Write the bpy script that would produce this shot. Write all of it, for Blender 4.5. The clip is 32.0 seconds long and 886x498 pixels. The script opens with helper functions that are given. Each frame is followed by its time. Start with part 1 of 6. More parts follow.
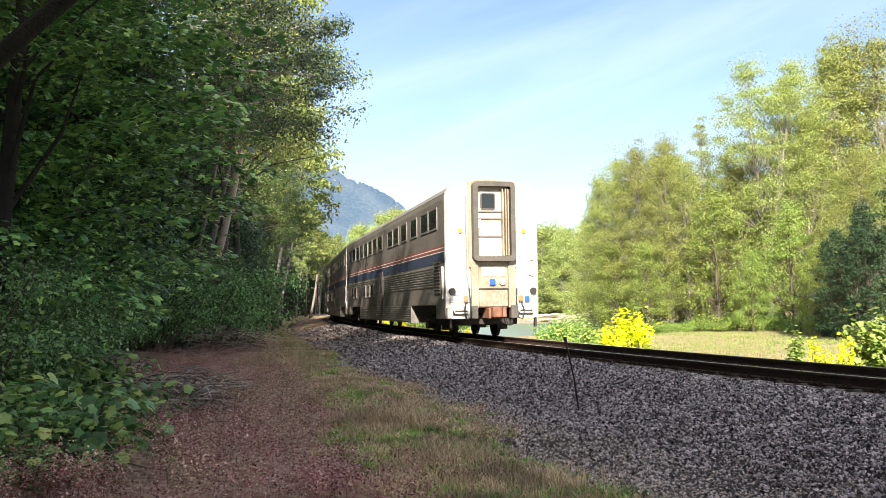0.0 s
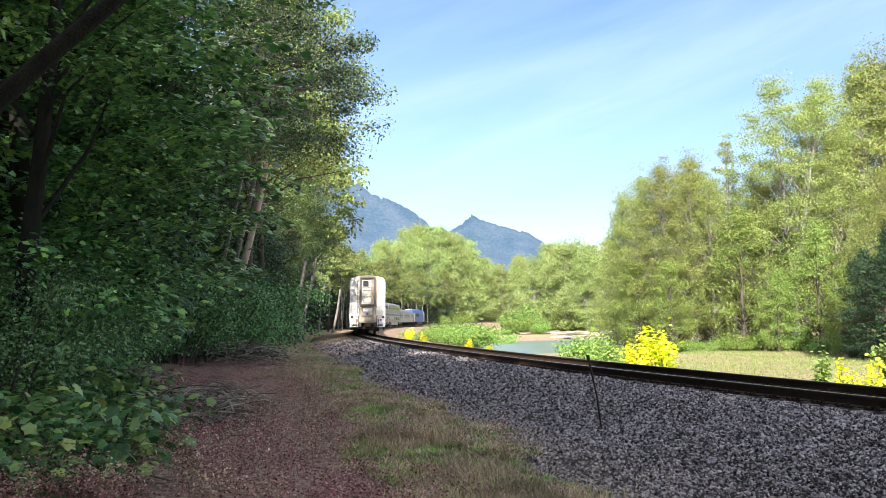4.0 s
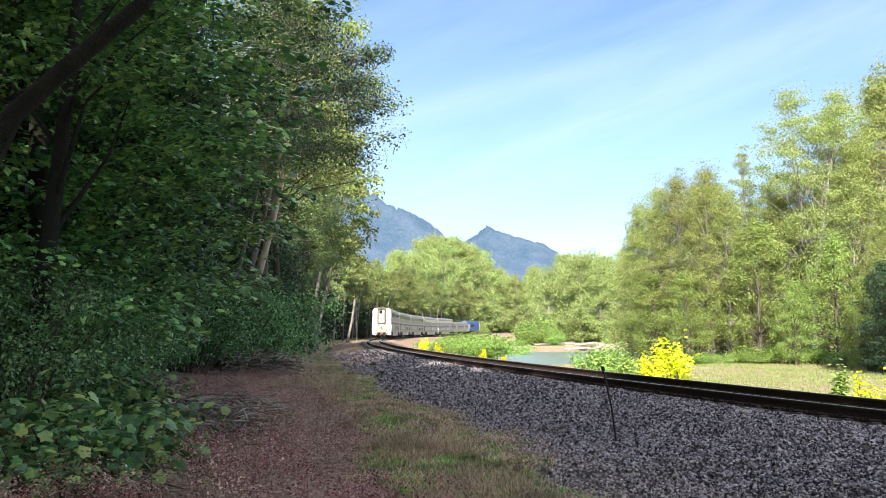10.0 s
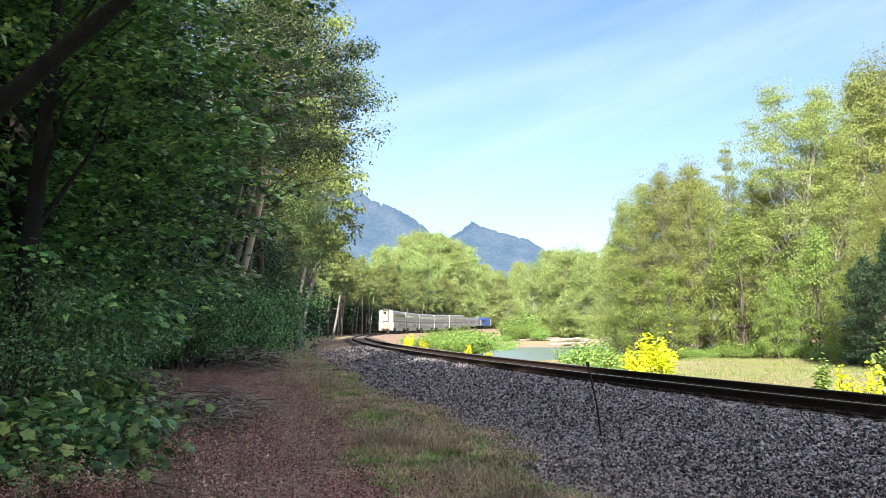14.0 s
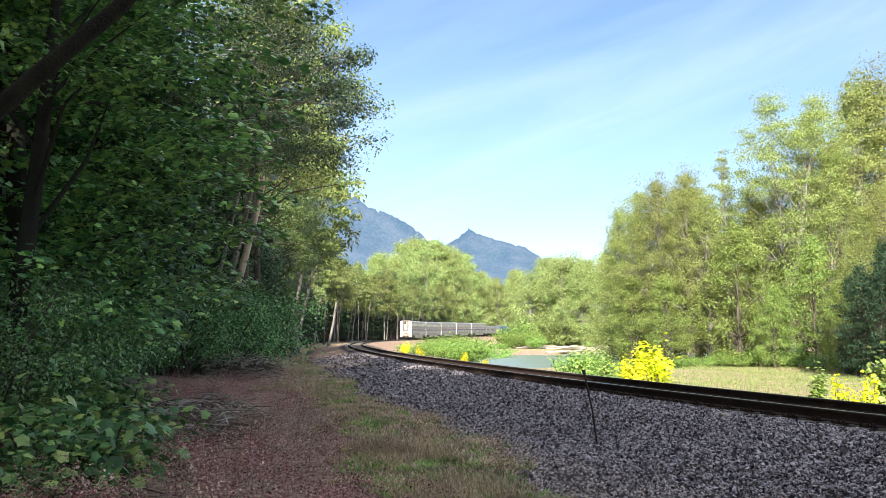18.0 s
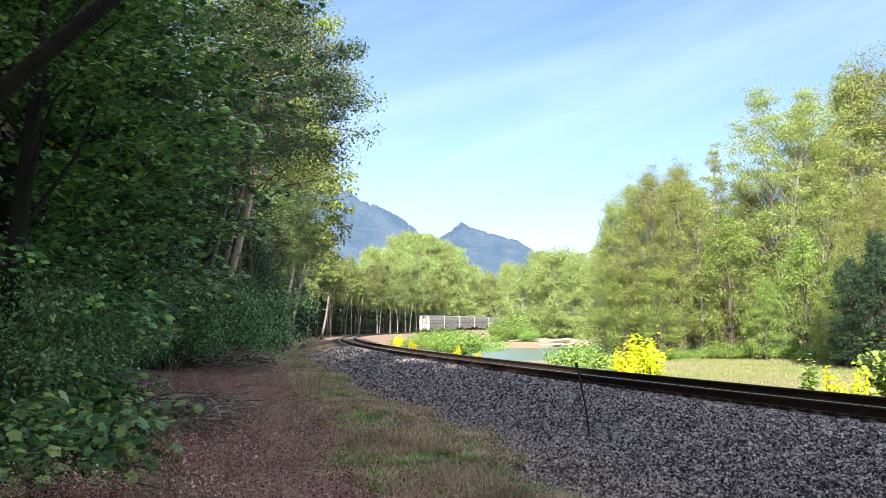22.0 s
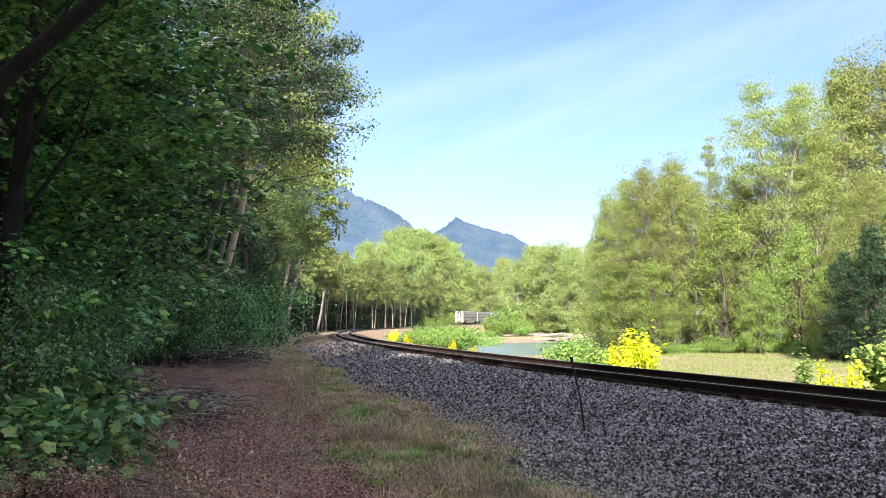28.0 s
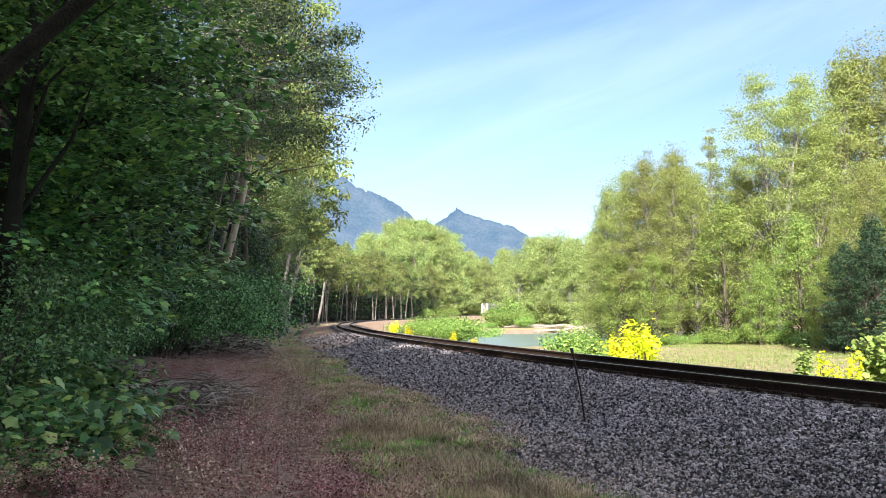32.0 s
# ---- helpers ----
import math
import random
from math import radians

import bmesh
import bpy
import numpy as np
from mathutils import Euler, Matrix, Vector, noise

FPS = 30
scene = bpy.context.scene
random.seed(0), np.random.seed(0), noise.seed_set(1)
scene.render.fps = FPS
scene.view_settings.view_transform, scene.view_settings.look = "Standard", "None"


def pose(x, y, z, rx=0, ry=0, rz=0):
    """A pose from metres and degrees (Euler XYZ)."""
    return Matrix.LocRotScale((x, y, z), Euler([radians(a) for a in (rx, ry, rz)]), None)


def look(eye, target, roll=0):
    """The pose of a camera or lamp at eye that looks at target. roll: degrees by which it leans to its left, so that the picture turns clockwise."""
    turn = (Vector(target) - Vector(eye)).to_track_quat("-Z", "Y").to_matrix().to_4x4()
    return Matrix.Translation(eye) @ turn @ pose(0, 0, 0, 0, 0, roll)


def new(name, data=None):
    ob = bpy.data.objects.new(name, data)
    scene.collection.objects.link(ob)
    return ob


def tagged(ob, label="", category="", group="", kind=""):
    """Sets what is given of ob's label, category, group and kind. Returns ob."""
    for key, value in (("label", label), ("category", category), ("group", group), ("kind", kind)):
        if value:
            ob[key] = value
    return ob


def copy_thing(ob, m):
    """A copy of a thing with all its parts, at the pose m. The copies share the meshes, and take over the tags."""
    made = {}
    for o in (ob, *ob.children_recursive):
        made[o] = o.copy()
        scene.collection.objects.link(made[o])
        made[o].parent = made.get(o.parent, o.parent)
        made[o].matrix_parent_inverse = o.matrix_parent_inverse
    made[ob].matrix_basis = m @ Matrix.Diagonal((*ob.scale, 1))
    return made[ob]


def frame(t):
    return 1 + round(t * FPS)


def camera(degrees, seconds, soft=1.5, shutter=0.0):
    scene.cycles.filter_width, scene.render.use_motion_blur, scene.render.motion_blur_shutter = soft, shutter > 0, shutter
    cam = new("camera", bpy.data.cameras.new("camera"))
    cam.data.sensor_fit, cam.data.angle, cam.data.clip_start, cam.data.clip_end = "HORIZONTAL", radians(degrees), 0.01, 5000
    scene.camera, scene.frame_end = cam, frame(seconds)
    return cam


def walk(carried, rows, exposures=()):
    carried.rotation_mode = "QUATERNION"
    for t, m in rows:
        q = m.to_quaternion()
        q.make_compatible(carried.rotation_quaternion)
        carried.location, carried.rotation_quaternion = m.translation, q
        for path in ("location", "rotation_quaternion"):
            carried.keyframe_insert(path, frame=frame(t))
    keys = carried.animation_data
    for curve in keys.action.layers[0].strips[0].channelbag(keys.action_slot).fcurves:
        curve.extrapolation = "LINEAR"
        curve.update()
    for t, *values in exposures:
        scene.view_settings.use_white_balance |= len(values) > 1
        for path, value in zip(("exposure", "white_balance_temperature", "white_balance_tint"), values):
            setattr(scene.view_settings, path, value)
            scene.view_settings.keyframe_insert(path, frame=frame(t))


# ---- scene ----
cam = camera(53.66, 32.0, soft=0.6)
EYE_Z = 1.07

# seconds, heading, tilt, lean (degrees) of the hand-held camera, which stays on one spot
CAM = [(0, 1.712, 3.706, -0.784), (0.5, 1.417, 3.685, -0.666), (1, 1.138, 3.725, -0.517), (1.5, 0.867, 3.785, -0.375), (2, 0.654, 3.925, -0.290),
       (2.5, 0.470, 4.075, -0.215), (3, 0.330, 4.265, -0.185), (3.5, 0.252, 4.504, -0.170), (5.5, 0.122, 5.375, -0.134), (6, 0.046, 5.490, -0.134),
       (6.5, -0.056, 5.585, -0.105), (7, -0.190, 5.629, -0.040), (7.5, -0.408, 5.646, 0.010), (8, -0.640, 5.640, 0.080), (8.5, -0.820, 5.595, 0.175),
       (9, -0.886, 5.541, 0.225), (9.5, -0.860, 5.485, 0.236), (10, -0.760, 5.430, 0.232), (10.5, -0.613, 5.405, 0.197), (11, -0.457, 5.370, 0.165),
       (11.5, -0.290, 5.320, 0.150), (12, -0.135, 5.308, 0.095), (12.5, -0.065, 5.288, 0.030), (13, 0.005, 5.246, -0.005), (13.5, 0.122, 5.198, -0.015),
       (14, 0.226, 5.172, -0.010), (14.5, 0.289, 5.270, 0.010), (16.5, 0.430, 5.644, 0.225), (17, 0.440, 5.652, 0.245), (17.5, 0.442, 5.656, 0.220),
       (18, 0.444, 5.650, 0.230), (18.5, 0.453, 5.638, 0.252), (19, 0.470, 5.632, 0.270), (19.5, 0.503, 5.630, 0.255), (20, 0.550, 5.622, 0.252),
       (20.5, 0.627, 5.577, 0.245), (21, 0.738, 5.472, 0.190), (21.5, 0.858, 5.347, 0.095), (22, 0.933, 5.218, 0.030), (22.5, 0.992, 5.090, -0.034),
       (23, 1.038, 4.998, -0.098), (23.5, 1.068, 4.936, -0.135), (24, 1.082, 4.892, -0.132), (24.5, 1.090, 4.865, -0.115), (25, 1.128, 4.802, -0.070),
       (25.5, 1.190, 4.783, -0.062), (27.5, 1.266, 4.822, -0.095), (28, 1.257, 4.884, -0.108), (28.5, 1.264, 4.917, -0.112), (29, 1.266, 4.930, -0.120),
       (29.5, 1.251, 4.928, -0.155), (30, 1.235, 4.910, -0.168), (30.5, 1.223, 4.840, -0.138), (31, 1.230, 4.685, -0.105), (31.5, 1.238, 4.510, -0.100),
       (32, 1.221, 4.314, -0.070)]
walk(cam, [(t, pose(0, 0, EYE_Z, 0, 0, -h) @ pose(0, 0, 0, 90 + p) @ pose(0, 0, 0, 0, 0, r)) for t, h, p, r in CAM],
     exposures=[(0, 1.64, 6700, 13), (1, 1.57, 6200, 13), (2.5, 1.53, 6100, 13), (32, 1.53, 6100, 13)])

# ---- light: a low sun behind the camera, thin high cloud ----
SUN_AZ, SUN_EL = 186.0, 31.0      # degrees clockwise from +y, degrees above the horizon
world = bpy.data.worlds.new("sky")
scene.world = world
world.use_nodes = True
wt = world.node_tree
bg = wt.nodes["Background"]
sky = wt.nodes.new("ShaderNodeTexSky")
sky.sky_type, sky.sun_disc = "NISHITA", False
sky.sun_elevation, sky.sun_rotation = radians(SUN_EL), radians(SUN_AZ)
sky.air_density, sky.dust_density, sky.ozone_density = 1.0, 0.45, 2.6
wc = wt.nodes.new("ShaderNodeTexCoord")
wm = wt.nodes.new("ShaderNodeMapping")          # streaks of high cloud rise to the right at 18 degrees
wm.vector_type = "TEXTURE"
wm.inputs["Rotation"].default_value = (0.0, radians(-18), 0.0)
wm.inputs["Scale"].default_value = (0.55, 0.55, 0.085)
wn = wt.nodes.new("ShaderNodeTexNoise")
wn.inputs["Scale"].default_value, wn.inputs["Detail"].default_value, wn.inputs["Roughness"].default_value, wn.inputs["Distortion"].default_value = 1.0, 7.0, 0.55, 0.4
wr = wt.nodes.new("ShaderNodeValToRGB")
wr.color_ramp.elements[0].position, wr.color_ramp.elements[1].position = 0.40, 0.78
wr.color_ramp.elements[0].color, wr.color_ramp.elements[1].color = (0, 0, 0, 1), (0.20, 0.20, 0.20, 1)
ws = wt.nodes.new("ShaderNodeSeparateXYZ")
wb = wt.nodes.new("ShaderNodeValToRGB")         # one broader veil of cirrus
for i, (at, v) in enumerate(((0.0, 0.0), (0.30, 0.0), (0.52, 1.0), (0.60, 0.75), (0.80, 0.12), (1.0, 0.0))):
    el_ = wb.color_ramp.elements[i] if i < 2 else wb.color_ramp.elements.new(at)
    el_.position, el_.color = at, (v, v, v, 1)
wk = wt.nodes.new("ShaderNodeMapRange")
wk.inputs[1].default_value, wk.inputs[2].default_value = 0.0, 4.0
wv = wt.nodes.new("ShaderNodeMath")
wv.operation = "MULTIPLY"
wh = wt.nodes.new("ShaderNodeMapRange")
wh.inputs[1].default_value, wh.inputs[2].default_value, wh.inputs[3].default_value, wh.inputs[4].default_value = 0.25, 0.75, 0.0, 0.40
wa = wt.nodes.new("ShaderNodeMath")
wa.operation, wa.use_clamp = "ADD", True
wz = wt.nodes.new("ShaderNodeSeparateXYZ")      # an unseen brighter veil overhead, added to fill the shade
we = wt.nodes.new("ShaderNodeMapRange")
we.inputs[1].default_value, we.inputs[2].default_value, we.inputs[3].default_value, we.inputs[4].default_value = 0.38, 0.75, 0.0, 0.55
wo = wt.nodes.new("ShaderNodeMixRGB")
wo.inputs[2].default_value = (9.4, 9.0, 8.3, 1)
wx = wt.nodes.new("ShaderNodeMixRGB")
wx.inputs[2].default_value = (5.8, 6.9, 8.2, 1)
for a, b in ((wc.outputs["Generated"], wm.inputs[0]), (wm.outputs[0], wn.inputs[0]), (wn.outputs[0], wr.inputs[0]), (wm.outputs[0], ws.inputs[0]), (ws.outputs[2], wk.inputs[0]),
             (wk.outputs[0], wb.inputs[0]), (wn.outputs[0], wh.inputs[0]), (wb.outputs[0], wv.inputs[0]), (wh.outputs[0], wv.inputs[1]), (wr.outputs[0], wa.inputs[0]), (wv.outputs[0], wa.inputs[1]),
             (wc.outputs["Generated"], wz.inputs[0]), (wz.outputs[2], we.inputs[0]), (we.outputs[0], wo.inputs[0]), (wa.outputs[0], wx.inputs[0]), (sky.outputs[0], wx.inputs[1]), (wx.outputs[0], wo.inputs[1]), (wo.outputs[0], bg.inputs[0])):
    wt.links.new(a, b)
bg.inputs[1].default_value = 0.068
sun_data = bpy.data.lights.new("sun", "SUN")
sun_data.energy, sun_data.angle, sun_data.color = 4.8, radians(0.53), (1.0, 0.91, 0.76)
sun = new("sun", sun_data)
az, el = radians(SUN_AZ), radians(SUN_EL)
SUN_DIR = Vector((math.sin(az) * math.cos(el), math.cos(az) * math.cos(el), math.sin(el)))
sun.matrix_world = look(SUN_DIR * 50, (0, 0, 0))


# ---- materials ----
def rgba(c):
    return (c[0], c[1], c[2], 1.0)


def mat(name, c1, c2, scale=4.0, rough=0.8, metal=0.0, bump=0.3, fine=9.0, island=0.0, spec=0.4, bump_dist=0.02):
    """Two colours mixed by noise at two scales, with relief."""
    m = bpy.data.materials.new(name)
    m.use_nodes = True
    t = m.node_tree
    p = t.nodes["Principled BSDF"]
    co = t.nodes.new("ShaderNodeTexCoord")
    n1, n2 = t.nodes.new("ShaderNodeTexNoise"), t.nodes.new("ShaderNodeTexNoise")
    n1.inputs["Scale"].default_value, n1.inputs["Detail"].default_value = scale, 5
    n2.inputs["Scale"].default_value, n2.inputs["Detail"].default_value = scale * fine, 4
    add = t.nodes.new("ShaderNodeMath")
    add.operation = "MULTIPLY_ADD"
    add.inputs[1].default_value = 0.5
    half = t.nodes.new("ShaderNodeMath")
    half.operation = "MULTIPLY"
    half.inputs[1].default_value = 0.5
    ramp = t.nodes.new("ShaderNodeValToRGB")
    ramp.color_ramp.elements[0].position, ramp.color_ramp.elements[1].position = 0.34, 0.66
    ramp.color_ramp.elements[0].color, ramp.color_ramp.elements[1].color = rgba(c1), rgba(c2)
    t.links.new(co.outputs["Object"], n1.inputs["Vector"])
    t.links.new(co.outputs["Object"], n2.inputs["Vector"])
    t.links.new(n2.outputs[0], half.inputs[0])
    t.links.new(n1.outputs[0], add.inputs[0])
    t.links.new(half.outputs[0], add.inputs[2])
    src = add
    if island:
        geo, obi = t.nodes.new("ShaderNodeNewGeometry"), t.nodes.new("ShaderNodeObjectInfo")
        s2 = t.nodes.new("ShaderNodeMath")
        s2.operation = "ADD"
        t.links.new(geo.outputs["Random Per Island"], s2.inputs[0])
        t.links.new(obi.outputs["Random"], s2.inputs[1])
        fr = t.nodes.new("ShaderNodeMath")
        fr.operation = "FRACT"
        t.links.new(s2.outputs[0], fr.inputs[0])
        mx = t.nodes.new("ShaderNodeMix")
        mx.inputs[0].default_value = island
        t.links.new(add.outputs[0], mx.inputs[2])
        t.links.new(fr.outputs[0], mx.inputs[3])
        src = mx
    t.links.new(src.outputs[0], ramp.inputs[0])
    t.links.new(ramp.outputs[0], p.inputs["Base Color"])
    p.inputs["Roughness"].default_value, p.inputs["Metallic"].default_value = rough, metal
    p.inputs["Specular IOR Level"].default_value = spec
    if bump:
        b = t.nodes.new("ShaderNodeBump")
        b.inputs["Strength"].default_value, b.inputs["Distance"].default_value = bump, bump_dist
        t.links.new(n2.outputs[0], b.inputs["Height"])
        t.links.new(b.outputs[0], p.inputs["Normal"])
    return m


def leaf_mat(name, colours, trans=0.35, rough=0.5, spec=0.25, patch=0.0):
    """Leaves: each one takes its own shade of the colours; light passes through."""
    m = bpy.data.materials.new(name)
    m.use_nodes = True
    t = m.node_tree
    p = t.nodes["Principled BSDF"]
    geo, obi = t.nodes.new("ShaderNodeNewGeometry"), t.nodes.new("ShaderNodeObjectInfo")
    ramp = t.nodes.new("ShaderNodeValToRGB")
    e = ramp.color_ramp.elements
    e[0].position, e[0].color = 0.0, rgba(colours[0])
    e[1].position, e[1].color = 1.0, rgba(colours[-1])
    for i, c in enumerate(colours[1:-1]):
        k = e.new((i + 1) / (len(colours) - 1))
        k.color = rgba(c)
    t.links.new(geo.outputs["Random Per Island"], ramp.inputs[0])
    hsv = t.nodes.new("ShaderNodeHueSaturation")
    for key, lo, hi in (("Hue", 0.485, 0.515), ("Value", 0.8, 1.2)):
        r = t.nodes.new("ShaderNodeMapRange")
        r.inputs[3].default_value, r.inputs[4].default_value = lo, hi
        t.links.new(obi.outputs["Random"], r.inputs[0])
        t.links.new(r.outputs[0], hsv.inputs[key])
    shade_in = ramp.outputs[0]
    if patch:
        co, n = t.nodes.new("ShaderNodeTexCoord"), t.nodes.new("ShaderNodeTexNoise")
        n.inputs["Scale"].default_value, n.inputs["Detail"].default_value = patch, 3
        r = t.nodes.new("ShaderNodeMapRange")
        r.inputs[1].default_value, r.inputs[2].default_value, r.inputs[3].default_value, r.inputs[4].default_value = 0.35, 0.65, 0.5, 1.3
        k = t.nodes.new("ShaderNodeVectorMath")
        k.operation = "SCALE"
        for a, b in ((co.outputs["Object"], n.inputs["Vector"]), (n.outputs[0], r.inputs[0]), (shade_in, k.inputs[0]), (r.outputs[0], k.inputs["Scale"])):
            t.links.new(a, b)
        shade_in = k.outputs[0]
    t.links.new(shade_in, hsv.inputs["Color"])
    t.links.new(hsv.outputs[0], p.inputs["Base Color"])
    p.inputs["Roughness"].default_value, p.inputs["Specular IOR Level"].default_value = rough, spec
    tr = t.nodes.new("ShaderNodeBsdfTranslucent")
    t.links.new(hsv.outputs[0], tr.inputs[0])
    mix = t.nodes.new("ShaderNodeMixShader")
    mix.inputs[0].default_value = trans
    out = t.nodes["Material Output"]
    t.links.new(p.outputs[0], mix.inputs[1])
    t.links.new(tr.outputs[0], mix.inputs[2])
    t.links.new(mix.outputs[0], out.inputs[0])
    return m


def plain(name, c, rough=0.5, metal=0.0, emit=0.0):
    m = bpy.data.materials.new(name)
    m.use_nodes = True
    p = m.node_tree.nodes["Principled BSDF"]
    p.inputs["Base Color"].default_value, p.inputs["Roughness"].default_value, p.inputs["Metallic"].default_value = rgba(c), rough, metal
    if emit:
        p.inputs["Emission Color"].default_value, p.inputs["Emission Strength"].default_value = rgba(c), emit
    return m


M_STONE = mat("ballast_stone", (0.034, 0.031, 0.033), (0.51, 0.455, 0.46), 3.0, 0.8, island=0.68, bump=0.6)
M_DUSTY = mat("dusty_gravel", (0.10, 0.08, 0.073), (0.66, 0.56, 0.51), 3.0, 0.9, island=0.75, bump=0.4)
M_STEEL = mat("rusty_rail_steel", (0.014, 0.009, 0.008), (0.052, 0.027, 0.018), 6.0, 0.75, 0.1)
M_RAILTOP = mat("polished_rail_head", (0.42, 0.40, 0.38), (0.60, 0.58, 0.56), 2.0, 0.28, 1.0, bump=0.05)
M_TIE = mat("weathered_sleeper_wood", (0.07, 0.055, 0.045), (0.19, 0.16, 0.13), 5.0, 0.9, bump=0.5)
M_BARK = mat("grey_brown_bark", (0.04, 0.034, 0.026), (0.14, 0.115, 0.09), 3.0, 0.9, bump=0.8, bump_dist=0.05)
M_ALDER = mat("pale_alder_bark", (0.10, 0.09, 0.08), (0.34, 0.31, 0.28), 2.5, 0.85, bump=0.5)
M_SNAG = mat("bare_bleached_wood", (0.34, 0.25, 0.19), (0.64, 0.54, 0.45), 3.0, 0.8, bump=0.6)
M_DEAD = mat("dead_twigs", (0.12, 0.098, 0.082), (0.44, 0.385, 0.325), 6.0, 0.85, island=0.6)
M_LOG = mat("driftwood", (0.20, 0.155, 0.125), (0.44, 0.375, 0.32), 2.0, 0.8, island=0.5)

L_MAPLE = leaf_mat("maple_leaf", [(0.016, 0.044, 0.016), (0.07, 0.18, 0.055), (0.16, 0.345, 0.095), (0.38, 0.56, 0.13)], trans=0.2, rough=0.33, spec=0.7)
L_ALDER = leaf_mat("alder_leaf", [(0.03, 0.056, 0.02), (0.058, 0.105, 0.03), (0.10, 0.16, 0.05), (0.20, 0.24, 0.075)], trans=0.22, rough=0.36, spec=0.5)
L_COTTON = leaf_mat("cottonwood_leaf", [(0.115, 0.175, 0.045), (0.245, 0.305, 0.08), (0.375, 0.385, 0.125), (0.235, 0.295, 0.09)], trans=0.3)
L_GREEN = leaf_mat("bright_broadleaf", [(0.12, 0.205, 0.05), (0.22, 0.315, 0.075), (0.38, 0.43, 0.12)], trans=0.35)
# mossy bark, near-black because the shade over the limb is put into it
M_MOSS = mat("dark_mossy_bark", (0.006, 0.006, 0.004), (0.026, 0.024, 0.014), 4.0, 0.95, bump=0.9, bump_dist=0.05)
L_SAP = leaf_mat("sapling_leaf", [(0.18, 0.31, 0.075), (0.30, 0.44, 0.11), (0.47, 0.55, 0.16)], trans=0.35)
L_LINE = leaf_mat("riverside_leaf", [(0.085, 0.18, 0.04), (0.19, 0.33, 0.07), (0.37, 0.48, 0.12)], trans=0.3)
# haze over the far trees is put into this paler, bluer green
L_FAR = leaf_mat("far_broadleaf", [(0.13, 0.23, 0.075), (0.25, 0.355, 0.115), (0.40, 0.455, 0.16), (0.34, 0.385, 0.14)], trans=0.3)
# lighter leaf, with the sun on the crowns put into its colour
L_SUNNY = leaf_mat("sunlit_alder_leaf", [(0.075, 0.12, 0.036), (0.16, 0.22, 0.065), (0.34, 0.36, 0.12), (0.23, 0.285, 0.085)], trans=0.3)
# dark leaf with the shade at the grove's right edge put into it
L_GLOOM = leaf_mat("fir_needles", [(0.016, 0.043, 0.022), (0.032, 0.070, 0.035), (0.049, 0.092, 0.038)], trans=0.15)
# near-black leaf; the darkness inside the wood is put into its colour
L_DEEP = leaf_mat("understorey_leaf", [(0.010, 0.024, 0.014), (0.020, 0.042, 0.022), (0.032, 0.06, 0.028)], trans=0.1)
# two darker copies of the alder leaf, with the wood's shade painted in
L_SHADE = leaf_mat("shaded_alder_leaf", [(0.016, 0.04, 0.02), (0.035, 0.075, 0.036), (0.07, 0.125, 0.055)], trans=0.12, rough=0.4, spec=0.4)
L_HALF_SHADE = leaf_mat("dusky_alder_leaf", [(0.028, 0.055, 0.028), (0.06, 0.105, 0.048), (0.12, 0.165, 0.07)], trans=0.15, rough=0.4, spec=0.4)
L_SHRUB = leaf_mat("shrub_leaf", [(0.026, 0.062, 0.021), (0.074, 0.174, 0.049), (0.153, 0.312, 0.105), (0.275, 0.444, 0.15)], trans=0.15, rough=0.4, spec=0.45)
L_THIMBLE = leaf_mat("thimbleberry_leaf", [(0.03, 0.085, 0.03), (0.08, 0.19, 0.06), (0.16, 0.30, 0.095), (0.32, 0.40, 0.10)], trans=0.2, rough=0.42, spec=0.4)
L_YELLOW = leaf_mat("yellow_leaf", [(0.74, 0.73, 0.02), (0.84, 0.85, 0.04), (0.66, 0.68, 0.03)])
L_WEED = leaf_mat("russet_weed", [(0.04, 0.018, 0.017), (0.40, 0.18, 0.165), (0.62, 0.335, 0.30), (0.86, 0.68, 0.60)], trans=0.3, rough=0.9, spec=0.05, patch=2.6)
L_TANWEED = leaf_mat("tan_weed", [(0.14, 0.085, 0.055), (0.50, 0.34, 0.24), (0.90, 0.74, 0.56)], trans=0.3, rough=0.9, spec=0.05, patch=2.6)
L_GRASS = leaf_mat("grass_blade", [(0.085, 0.20, 0.03), (0.18, 0.38, 0.05), (0.34, 0.49, 0.10)], trans=0.3, patch=1.7)
L_STRAW = leaf_mat("straw_blade", [(0.34, 0.255, 0.145), (0.62, 0.49, 0.30), (0.80, 0.66, 0.45)], trans=0.3, rough=0.7, patch=1.7)
L_FIELD = leaf_mat("meadow_blade", [(0.20, 0.29, 0.07), (0.31, 0.37, 0.125), (0.16, 0.26, 0.06)], trans=0.3, rough=0.7)


# ---- the railway's line in plan: arc length -> x, y, heading ----
KNOT_S = [-30, 0, 40, 80, 120, 160, 200, 240, 280, 330, 400, 460]
KNOT_K = [0.0054, 0.00324, 0.00142, 0.00151, 0.00167, 0.00162, 0.00164, 0.00162, 0.00129, 0.00081, 0.00034, 0.0]
LINE_S = np.arange(-60, 620, 1.0)
_k = np.interp(LINE_S, KNOT_S, KNOT_K)
_k[LINE_S < -30] = 0.002
LINE_H = np.concatenate([[0], np.cumsum((_k[1:] + _k[:-1]) / 2)])
LINE_H = LINE_H - LINE_H[60] - 0.242
LINE_X = np.concatenate([[0], np.cumsum((np.sin(LINE_H[1:]) + np.sin(LINE_H[:-1])) / 2)])
LINE_Y = np.concatenate([[0], np.cumsum((np.cos(LINE_H[1:]) + np.cos(LINE_H[:-1])) / 2)])
